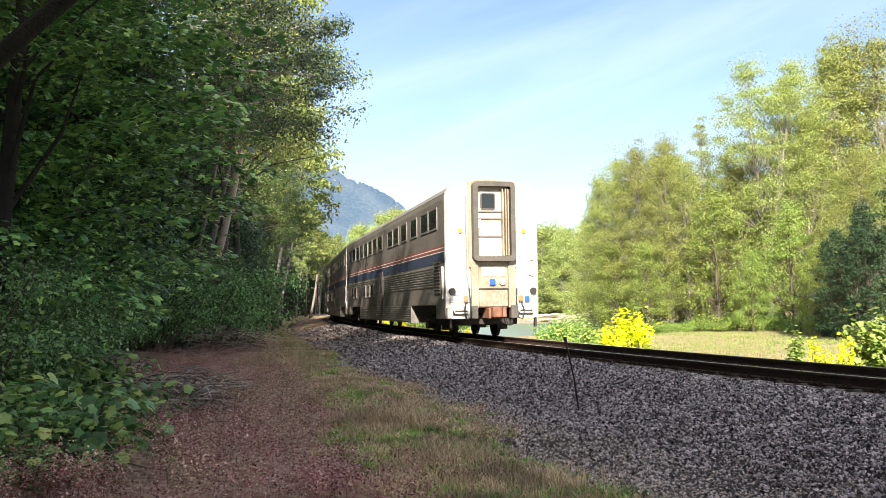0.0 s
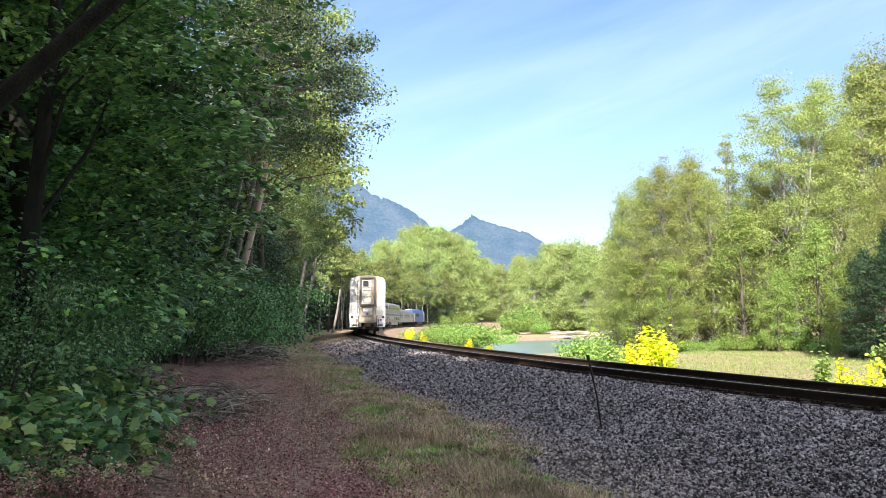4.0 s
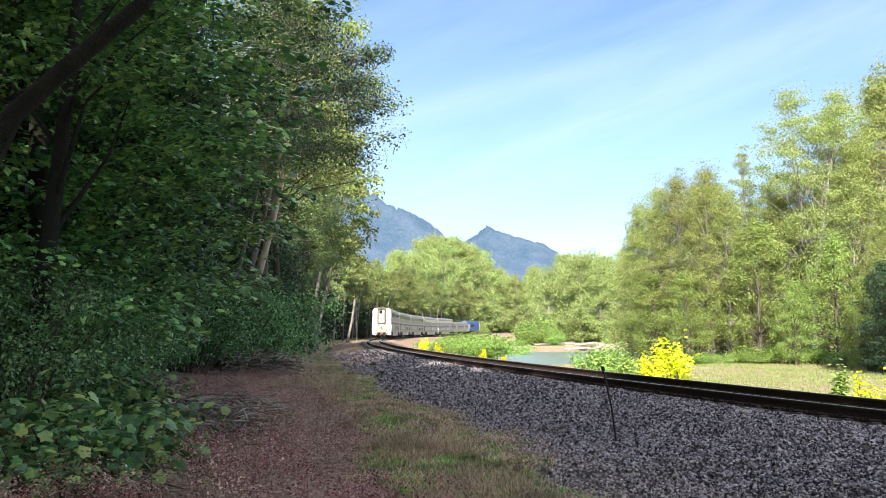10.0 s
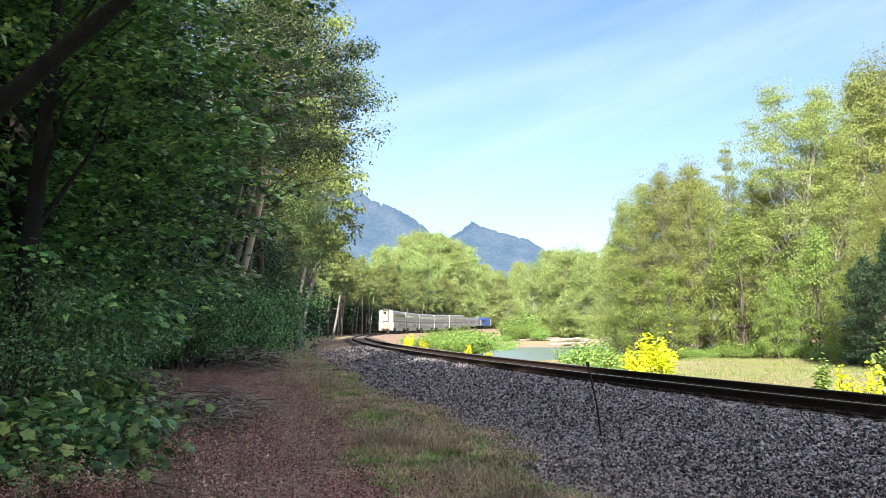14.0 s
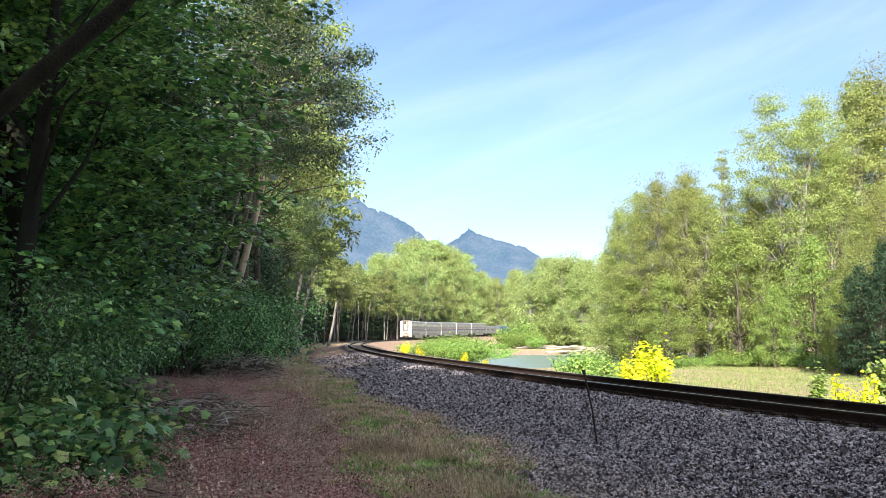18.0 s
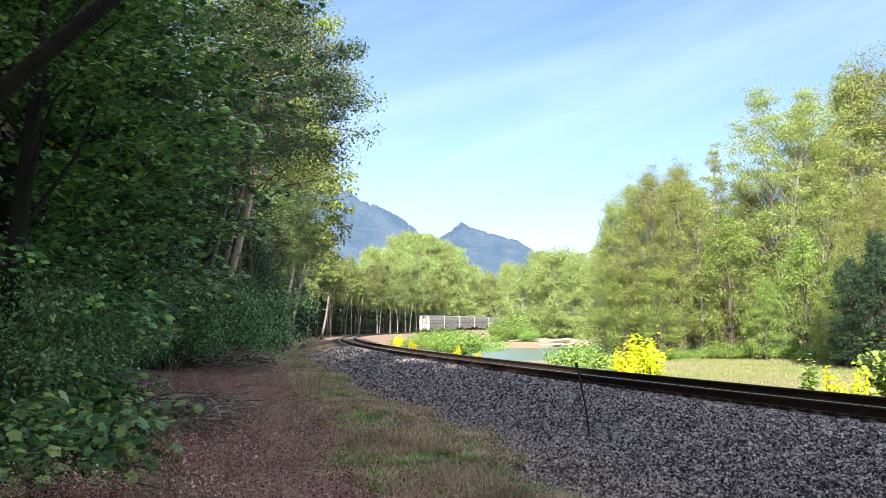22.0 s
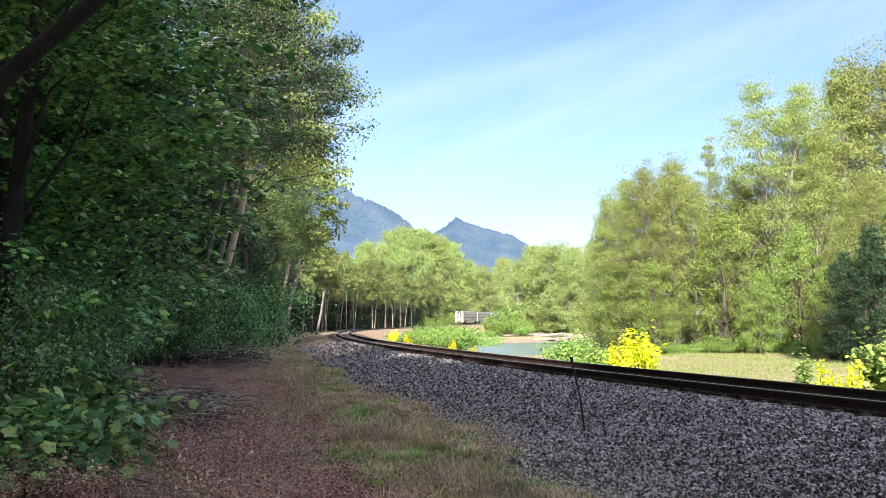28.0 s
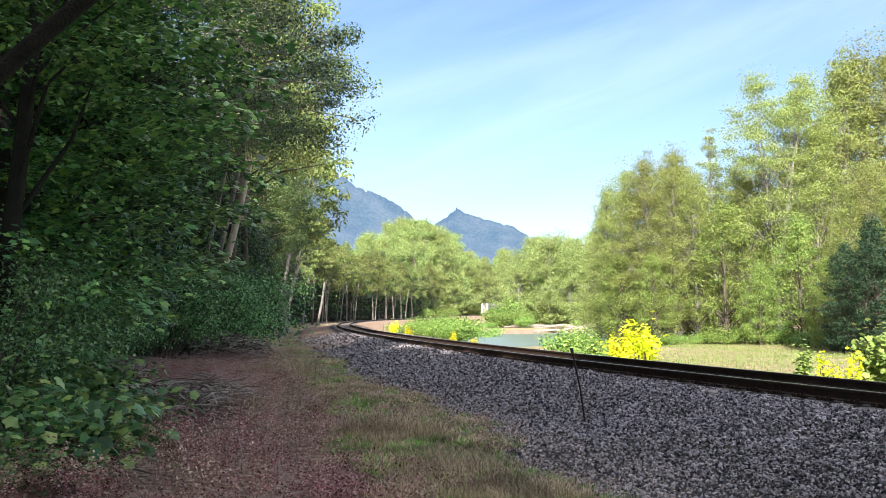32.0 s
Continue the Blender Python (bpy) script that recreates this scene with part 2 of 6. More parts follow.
LINE_X, LINE_Y = LINE_X - LINE_X[60] + 2.611, LINE_Y - LINE_Y[60] + 27.943


def rise(s):
    """The line climbs a little at the far end."""
    a = np.clip((np.asarray(s, float) - 215) / 130, 0, 1)
    return 1.05 * a * a * (3 - 2 * a)


def on_line(s, u=0.0, z=0.0):
    """A point at arc length s, u metres to the right of the centre line, z over the rail heads."""
    h = float(np.interp(s, LINE_S, LINE_H))
    return Vector((float(np.interp(s, LINE_S, LINE_X)) + u * math.cos(h), float(np.interp(s, LINE_S, LINE_Y)) - u * math.sin(h), z + float(rise(s))))


def across(x, y):
    """Metres to the right of the line, and the line's height there."""
    x, y = np.asarray(x, float), np.asarray(y, float)
    return (x - np.interp(y, LINE_Y, LINE_X)) * np.cos(np.interp(y, LINE_Y, LINE_H)), rise(np.interp(y, LINE_Y, LINE_S))


# ---- mesh helpers ----
def mesh_of(name, verts, faces, material, smooth=False):
    """A mesh from arrays: verts (n, 3), faces (m, k)."""
    verts, faces = np.asarray(verts, np.float32), np.asarray(faces, np.int32)
    me = bpy.data.meshes.new(name)
    me.vertices.add(len(verts))
    me.vertices.foreach_set("co", verts.ravel())
    m, k = faces.shape
    me.loops.add(m * k)
    me.loops.foreach_set("vertex_index", faces.ravel())
    me.polygons.add(m)
    me.polygons.foreach_set("loop_start", np.arange(0, m * k, k, dtype=np.int32))
    me.polygons.foreach_set("use_smooth", np.full(m, smooth))
    me.update(calc_edges=True)
    me.materials.append(material)
    return me


def part(name, data, parent, label="", material=None):
    """One mesh object under a thing or a part; data is a bmesh or a mesh."""
    if isinstance(data, bmesh.types.BMesh):
        me = bpy.data.meshes.new(name)
        data.to_mesh(me)
        data.free()
        if material:
            me.materials.append(material)
        data = me
    ob = new(name, data)
    ob.parent = parent
    if label:
        tagged(ob, label)
    return ob


def smooth_noise(x, y, seed, size):
    """Value noise on a lattice, from -1 to 1."""
    r = np.random.RandomState(seed).rand(64, 64) * 2 - 1
    a, b = np.asarray(x, float) / size, np.asarray(y, float) / size
    i, j = np.floor(a).astype(int), np.floor(b).astype(int)
    fa, fb = a - i, b - j
    fa, fb = fa * fa * (3 - 2 * fa), fb * fb * (3 - 2 * fb)
    g = lambda p, q: r[p % 64, q % 64]
    return (g(i, j) * (1 - fa) + g(i + 1, j) * fa) * (1 - fb) + (g(i, j + 1) * (1 - fa) + g(i + 1, j + 1) * fa) * fb


# ---- ground ----
RIVER = np.array([(320, 240), (150, 200), (70, 164), (38, 146), (20, 130), (15, 114), (14, 94), (13.5, 82)], float)
RIVER_W = np.array([18, 18, 19, 20, 21, 13, 6.5, 4], float)
WATER_Z = -2.3


def river_depth(x, y):
    """1 in the river's bed, 0 on its banks."""
    best = np.full(np.shape(x), -99.0)
    for (ax, ay), (bx, by), wa, wb in zip(RIVER[:-1], RIVER[1:], RIVER_W[:-1], RIVER_W[1:]):
        dx, dy = bx - ax, by - ay
        f = np.clip(((x - ax) * dx + (y - ay) * dy) / (dx * dx + dy * dy), 0, 1)
        d = np.hypot(x - ax - f * dx, y - ay - f * dy)
        best = np.maximum(best, (wa + (wb - wa) * f) - d)
    a = np.clip((best + 7) / 9, 0, 1)
    return a * a * (3 - 2 * a)


PROFILE_U = [-400, -120, -40, -20, -13, -10, -7, -4.6, -3.4, -1.9, -1.3, -0.9, 0.9, 1.3, 1.9, 4.0, 7, 12, 60, 400]
PROFILE_Z = [80, 26, 5, 0.6, -0.25, -0.5, -0.58, -0.58, -0.48, -0.25, -0.20, -0.30, -0.30, -0.21, -0.26, -0.85, -1.15, -1.5, -1.6, -1.6]


def ground_z(x, y):
    x, y = np.asarray(x, float), np.asarray(y, float)
    u, lift = across(x, y)
    z = np.interp(u, PROFILE_U, PROFILE_Z) + lift * np.clip(1 - np.abs(u) / 60, 0, 1)
    far = np.clip((y - 175) / 60, 0, 1) * np.clip((u - 20) / 30, 0, 1)
    z = z + far * 1.6
    rough = np.clip((np.abs(u) - 1.8) / 1.5, 0, 1)
    z = z + rough * (0.07 * smooth_noise(x, y, 3, 2.7) + 0.035 * smooth_noise(x, y, 5, 0.9) + np.clip((np.abs(u) - 9) / 30, 0, 1) * 0.5 * smooth_noise(x, y, 8, 11))
    rv = river_depth(x, y) * (u > 3)
    return z * (1 - rv) + rv * (WATER_Z - 0.9)


def span(*pieces):
    """Grid lines: (from, to, step) pieces end to end."""
    return np.concatenate([np.arange(a, b, s) for a, b, s in pieces])


gx = np.concatenate([[-3500, -2000, -1000, -500], span((-300, -60, 20), (-60, -24, 3), (-24, -12, 0.8), (-12, 16, 0.3), (16, 60, 1.5), (60, 300, 8)), [300, 500, 1000, 2000, 3500]])
gy = np.concatenate([[-1500, -700, -300], span((-150, -20, 12), (-20, 5, 2), (5, 40, 0.3), (40, 80, 0.6), (80, 200, 2), (200, 480, 6), (480, 1000, 60)), [1000, 1800, 3000, 4700]])
GX, GY = np.meshgrid(gx, gy)
GZ = ground_z(GX, GY)
nx, ny = len(gx), len(gy)
idx = np.arange(nx * ny).reshape(ny, nx)
quads = np.stack([idx[:-1, :-1], idx[:-1, 1:], idx[1:, 1:], idx[1:, :-1]], -1).reshape(-1, 4)


def ground_mat():
    """Soil, gravel, dry grass and leaf litter, mixed by what grows or lies where."""
    m = bpy.data.materials.new("ground_cover")
    m.use_nodes = True
    t = m.node_tree
    p = t.nodes["Principled BSDF"]
    co = t.nodes.new("ShaderNodeTexCoord")
    att = t.nodes.new("ShaderNodeVertexColor")
    att.layer_name = "cover"
    sep = t.nodes.new("ShaderNodeSeparateColor")
    t.links.new(att.outputs[0], sep.inputs[0])

    def two(c1, c2, scale):
        n = t.nodes.new("ShaderNodeTexNoise")
        n.inputs["Scale"].default_value, n.inputs["Detail"].default_value, n.inputs["Roughness"].default_value = scale, 8, 0.7
        r = t.nodes.new("ShaderNodeValToRGB")
        r.color_ramp.elements[0].position, r.color_ramp.elements[1].position = 0.36, 0.64
        r.color_ramp.elements[0].color, r.color_ramp.elements[1].color = rgba(c1), rgba(c2)
        t.links.new(co.outputs["Object"], n.inputs["Vector"])
        t.links.new(n.outputs[0], r.inputs[0])
        return r, n

    def blend(a, b, fac, sharp_noise):
        add = t.nodes.new("ShaderNodeMath")
        add.operation = "MULTIPLY_ADD"
        add.inputs[1].default_value, add.inputs[2].default_value = 0.7, -0.35
        t.links.new(sharp_noise.outputs[0], add.inputs[0])
        s = t.nodes.new("ShaderNodeMath")
        s.operation = "ADD"
        t.links.new(fac, s.inputs[0])
        t.links.new(add.outputs[0], s.inputs[1])
        mr = t.nodes.new("ShaderNodeMapRange")
        mr.inputs[1].default_value, mr.inputs[2].default_value = 0.4, 0.6
        t.links.new(s.outputs[0], mr.inputs[0])
        x = t.nodes.new("ShaderNodeMixRGB")
        t.links.new(mr.outputs[0], x.inputs[0])
        t.links.new(a, x.inputs[1])
        t.links.new(b, x.inputs[2])
        return x

    soil, sn = two((0.17, 0.115, 0.085), (0.48, 0.36, 0.28), 7.0)
    # gravel bed, near-black; the shade in the gaps between stones is painted in
    shaded_grav, gn = two((0.018, 0.016, 0.016), (0.11, 0.10, 0.098), 30.0)
    grass, an = two((0.16, 0.16, 0.065), (0.46, 0.37, 0.23), 3.2)
    sand, _ = two((0.21, 0.145, 0.105), (0.40, 0.29, 0.21), 1.6)
    x1 = blend(soil.outputs[0], grass.outputs[0], sep.outputs[1], sn)
    x2 = blend(x1.outputs[0], shaded_grav.outputs[0], sep.outputs[0], an)
    x3 = blend(x2.outputs[0], sand.outputs[0], sep.outputs[2], sn)
    t.links.new(x3.outputs[0], p.inputs["Base Color"])
    p.inputs["Roughness"].default_value, p.inputs["Specular IOR Level"].default_value = 0.95, 0.05
    b = t.nodes.new("ShaderNodeBump")
    b.inputs["Strength"].default_value, b.inputs["Distance"].default_value = 0.9, 0.05
    t.links.new(gn.outputs[0], b.inputs["Height"])
    t.links.new(b.outputs[0], p.inputs["Normal"])
    return m


def weed_edge(y):
    """Where the russet weeds end towards the rails, metres from the line."""
    return np.interp(y, [9, 13, 22, 33, 50], [-8.0, -7.5, -6.6, -5.8, -5.6])


def stone_edge(y):
    """Where the gravel begins, metres from the line."""
    return np.interp(y, [9, 12, 16, 24, 33], [-6.4, -6.0, -5.5, -5.1, -4.7])


def cover(x, y):
    """How much gravel, grass and sand lies at a place."""
    u, _ = across(x, y)
    wob = 0.9 * smooth_noise(x, y, 11, 3.1) + 0.4 * smooth_noise(x, y, 12, 1.1)
    gravel = np.clip((u - stone_edge(y) + 0.5 * wob) / 0.8 + 0.5, 0, 1) * np.clip((3.2 + wob - u) / 0.8 + 0.5, 0, 1)
    grass = np.clip((u + 7.9 + wob) / 0.8 + 0.5, 0, 1) * (0.62 + 0.38 * smooth_noise(x, y, 21, 2.0))
    grass = np.where(u < -11, 0.35, grass)
    grass = np.where(u > 3, 0.9, grass)
    sand = np.clip((3.6 - np.abs(u - 4.2)) / 1.5, 0, 1) * np.clip((y - 48) / 20, 0, 1)
    sand = np.maximum(sand, np.clip(1 - np.abs(river_depth(x, y) - 0.45) / 0.5, 0, 1) * (u > 6))
    sand = np.maximum(sand, 0.55 * np.clip((y - 32) / 12, 0, 1) * np.clip((2.3 - np.abs(u + 3.2)) / 1.0, 0, 1))
    sand = np.maximum(sand, 0.8 * np.clip((-2.9 - u - 0.6 * wob) / 1.6, 0, 1) * np.clip((u - weed_edge(y) + 0.5 * wob) / 0.6, 0, 1) * np.clip((stone_edge(y) - u) / 0.5, 0, 1) * (y < 60) * (y > -5))
    return np.stack([gravel, grass, sand, np.ones_like(u)], -1)


M_GROUND = ground_mat()
ground_me = mesh_of("ground", np.stack([GX, GY, GZ], -1).reshape(-1, 3), quads, M_GROUND, smooth=True)
layer = ground_me.color_attributes.new("cover", "FLOAT_COLOR", "POINT")
layer.data.foreach_set("color", cover(GX, GY).astype(np.float32).ravel())
ground = tagged(new("ground", ground_me), "gravelly trackside ground with dry grass and leaf litter", "ground", kind="structure")

M_WATER = mat("river_water", (0.13, 0.18, 0.155), (0.19, 0.24, 0.205), 0.25, 0.3, bump=0.12, fine=8, spec=0.18, bump_dist=0.06)
wx_, wy_ = np.meshgrid(np.linspace(-2, 340, 60), np.linspace(66, 265, 42))
wi = np.arange(60 * 42).reshape(42, 60)
wq = np.stack([wi[:-1, :-1], wi[:-1, 1:], wi[1:, 1:], wi[1:, :-1]], -1).reshape(-1, 4)
tagged(new("water", mesh_of("water", np.stack([wx_, wy_, np.full_like(wx_, WATER_Z)], -1).reshape(-1, 3), wq, M_WATER, True)),
       "shallow grey-green river running past a gravel bar", "river", kind="structure")


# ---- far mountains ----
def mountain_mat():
    """Forested slopes and bare cliffs, kilometres of blue air painted in as a glow."""
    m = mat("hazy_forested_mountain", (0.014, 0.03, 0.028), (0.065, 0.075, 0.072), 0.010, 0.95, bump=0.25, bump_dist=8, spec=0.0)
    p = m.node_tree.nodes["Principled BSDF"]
    # blue emission stands in for the haze before the slopes
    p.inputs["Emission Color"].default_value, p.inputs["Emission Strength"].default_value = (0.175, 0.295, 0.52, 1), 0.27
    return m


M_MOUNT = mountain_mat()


def mountain(name, label, crest, depth, seed):
    """A ridge: crest is (x, y, z) along its top; the slopes fall to both sides."""
    c = np.array(crest, float)
    n = 160
    k = np.linspace(0, len(c) - 1, n)
    cx, cy, cz = (np.interp(k, np.arange(len(c)), c[:, i]) for i in range(3))
    rnd = np.random.RandomState(seed)
    jag = np.convolve(rnd.randn(n + 8) * 5, np.ones(3) / 3, "same")[4:-4] * np.clip(cz / 300, 0, 1)
    soft_z = np.convolve(np.pad(cz, 14, "edge"), np.ones(29) / 29, "valid")
    rows = []
    for j, v in enumerate(np.linspace(-1, 1, 41)):
        fall = np.abs(v)
        yy = cy + v * depth
        w = smooth_noise(cx, yy, seed + 1, 210.0) * 60 * fall * (1 - fall) * 3 + smooth_noise(cx + 3 * yy, yy, seed + 2, 75.0) * 6 * min(1, 3 * fall)
        rows.append(np.stack([cx + v * depth * 0.12, cy + v * depth, np.maximum(soft_z * (1 - fall) ** 1.15 + (cz - soft_z) * (1 - fall) ** 9 + w + jag * (1 - fall) ** 12, -20)], -1))
    V = np.array(rows)
    i = np.arange(41 * n).reshape(41, n)
    q = np.stack([i[:-1, :-1], i[:-1, 1:], i[1:, 1:], i[1:, :-1]], -1).reshape(-1, 4)
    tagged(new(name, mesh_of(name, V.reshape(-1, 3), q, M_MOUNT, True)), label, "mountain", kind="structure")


def far_at(px, py, d):
    """A point d metres off on the bearing px, at the height py of a sight plane."""
    a = math.radians(1.22) + math.atan((px - 784) / 1550)
    return (d * math.tan(a), d, EYE_Z + (558 - py) / 1550 * d)


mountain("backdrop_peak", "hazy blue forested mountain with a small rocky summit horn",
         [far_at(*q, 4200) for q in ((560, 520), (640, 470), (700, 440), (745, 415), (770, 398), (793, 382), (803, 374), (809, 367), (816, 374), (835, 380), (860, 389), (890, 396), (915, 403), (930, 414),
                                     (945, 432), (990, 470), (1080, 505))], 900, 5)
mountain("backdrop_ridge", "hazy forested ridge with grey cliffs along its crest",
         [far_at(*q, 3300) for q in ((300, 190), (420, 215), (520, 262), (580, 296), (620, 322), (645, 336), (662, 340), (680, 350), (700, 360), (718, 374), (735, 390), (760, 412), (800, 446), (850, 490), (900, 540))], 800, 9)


# ---- railway track ----
def sweep(section, s_list, u0, z0=0.0):
    """A closed cross-section (u, z) swept along the line."""
    k = len(section)
    V = []
    for s in s_list:
        h = float(np.interp(s, LINE_S, LINE_H))
        x, y, r = float(np.interp(s, LINE_S, LINE_X)), float(np.interp(s, LINE_S, LINE_Y)), float(rise(s))
        for u, z in section:
            V.append((x + (u + u0) * math.cos(h), y - (u + u0) * math.sin(h), z + z0 + r))
    F = []
    for i in range(len(s_list) - 1):
        for j in range(k):
            a, b = i * k + j, i * k + (j + 1) % k
            F.append((a, b, b + k, a + k))
    return V, F


track = tagged(new("railway_track"), "single curved railway track with rusty rails on wooden sleepers", "railway track", kind="structure")
RAIL = [(-0.07, -0.172), (0.07, -0.172), (0.07, -0.160), (0.014, -0.140), (0.010, -0.045), (0.036, -0.038), (0.037, -0.010), (0.028, -0.002),
        (-0.028, -0.002), (-0.037, -0.010), (-0.036, -0.038), (-0.010, -0.045), (-0.014, -0.140), (-0.07, -0.160)]
HEAD = [(-0.026, -0.002), (0.026, -0.002), (0.024, 0.002), (-0.024, 0.002)]
rail_s = np.concatenate([np.arange(-45, 60, 1.5), np.arange(60, 600, 5.0)])
for u0 in (-0.7535, 0.7535):
    v, f = sweep(RAIL, rail_s, u0)
    r_ = part("rail", mesh_of("rail", v, f, M_STEEL), track)
    v, f = sweep(HEAD, rail_s, u0)
    part("running_surface", mesh_of("running_surface", v, f, M_RAILTOP), r_, "narrow bright worn running surface")


# ---- leaves and trees ----
def unit(v):
    return v / np.maximum(np.linalg.norm(v, axis=-1, keepdims=True), 1e-9)


def leaf_cards(P, size, rng, up=0.5, wide=0.62, fold=0.22, out=None):
    """Small folded leaves at the points P: base, two sides and tip, with a crease."""
    n = len(P)
    nrm = rng.randn(n, 3)
    nrm[:, 2] = np.abs(nrm[:, 2]) + up
    if out is not None:
        nrm = nrm + out * 1.5
    nrm = unit(nrm)
    ax = unit(np.cross(nrm, rng.randn(n, 3)))
    side = np.cross(nrm, ax)
    s = (size * (0.6 + 0.8 * rng.rand(n)))[:, None]
    V = np.stack([P - ax * s * 0.5, P - side * s * wide * 0.5 + nrm * s * fold * 0.5 + ax * s * 0.05, P + ax * s * 0.5, P + side * s * wide * 0.5 + nrm * s * fold * 0.5 + ax * s * 0.05], 1)
    b = (np.arange(n) * 4)[:, None]
    F = np.concatenate([b + [0, 1, 2], b + [0, 2, 3]], 0)
    return V.reshape(-1, 3), F


LOBES = np.array([(0, -0.44), (0.17, -0.26), (0.46, -0.30), (0.31, -0.02), (0.60, 0.22), (0.24, 0.22), (0.0, 0.66), (-0.24, 0.22), (-0.60, 0.22), (-0.31, -0.02), (-0.46, -0.30), (-0.17, -0.26)])


def lobed_leaves(P, size, rng, up=1.3, out=None, lobes=LOBES):
    """Five-lobed leaves, drooping at the tips."""
    n, k = len(P), len(lobes)
    nrm = rng.randn(n, 3) * 0.6
    nrm[:, 2] += up
    if out is not None:
        nrm = nrm + out * 0.45
    nrm = unit(nrm)
    ax = unit(np.cross(nrm, rng.randn(n, 3)))
    side = np.cross(nrm, ax)
    s = (size * (0.6 + 0.7 * rng.rand(n)))[:, None]
    ring = [P + side * s * x + ax * s * y - nrm * s * 0.28 * (x * x + y * y) for x, y in lobes]
    V = np.stack([P + ax * s * -0.05] + ring, 1)
    b = (np.arange(n) * (k + 1))[:, None]
    F = np.concatenate([b + [0, 1 + j, 1 + (j + 1) % k] for j in range(k)], 0)
    return V.reshape(-1, 3), F


BROAD_LOBES = np.array([(0, -0.36), (0.2, -0.44), (0.44, -0.34), (0.42, -0.1), (0.6, 0.12), (0.36, 0.24), (0.22, 0.36), (0.0, 0.6), (-0.22, 0.36), (-0.36, 0.24), (-0.6, 0.12), (-0.42, -0.1), (-0.44, -0.34), (-0.2, -0.44)])
LOBES_FAR = np.array([(0, -0.42), (0.44, -0.27), (0.26, 0.02), (0.58, 0.24), (0.0, 0.64), (-0.58, 0.24), (-0.26, 0.02), (-0.44, -0.27)])


def tube(points, radii, sides=6):
    """A tapered limb through the points."""
    pts = np.array(points, float)
    V, F = [], []
    for i, p in enumerate(pts):
        d = pts[min(i + 1, len(pts) - 1)] - pts[max(i - 1, 0)]
        d = d / (np.linalg.norm(d) + 1e-9)
        a = np.cross(d, (0.3, 1, 0.2))
        a /= np.linalg.norm(a) + 1e-9
        b = np.cross(d, a)
        for j in range(sides):
            w = 2 * math.pi * j / sides
            V.append(p + radii[i] * (a * math.cos(w) + b * math.sin(w)))
    for i in range(len(pts) - 1):
        for j in range(sides):
            F.append((i * sides + j, i * sides + (j + 1) % sides, (i + 1) * sides + (j + 1) % sides, (i + 1) * sides + j))
    return np.array(V), np.array(F)


def joined(pieces):
    V, F, base = [], [], 0
    for v, f in pieces:
        V.append(v)
        F.append(np.asarray(f) + base)
        base += len(v)
    return np.concatenate(V), np.concatenate(F)


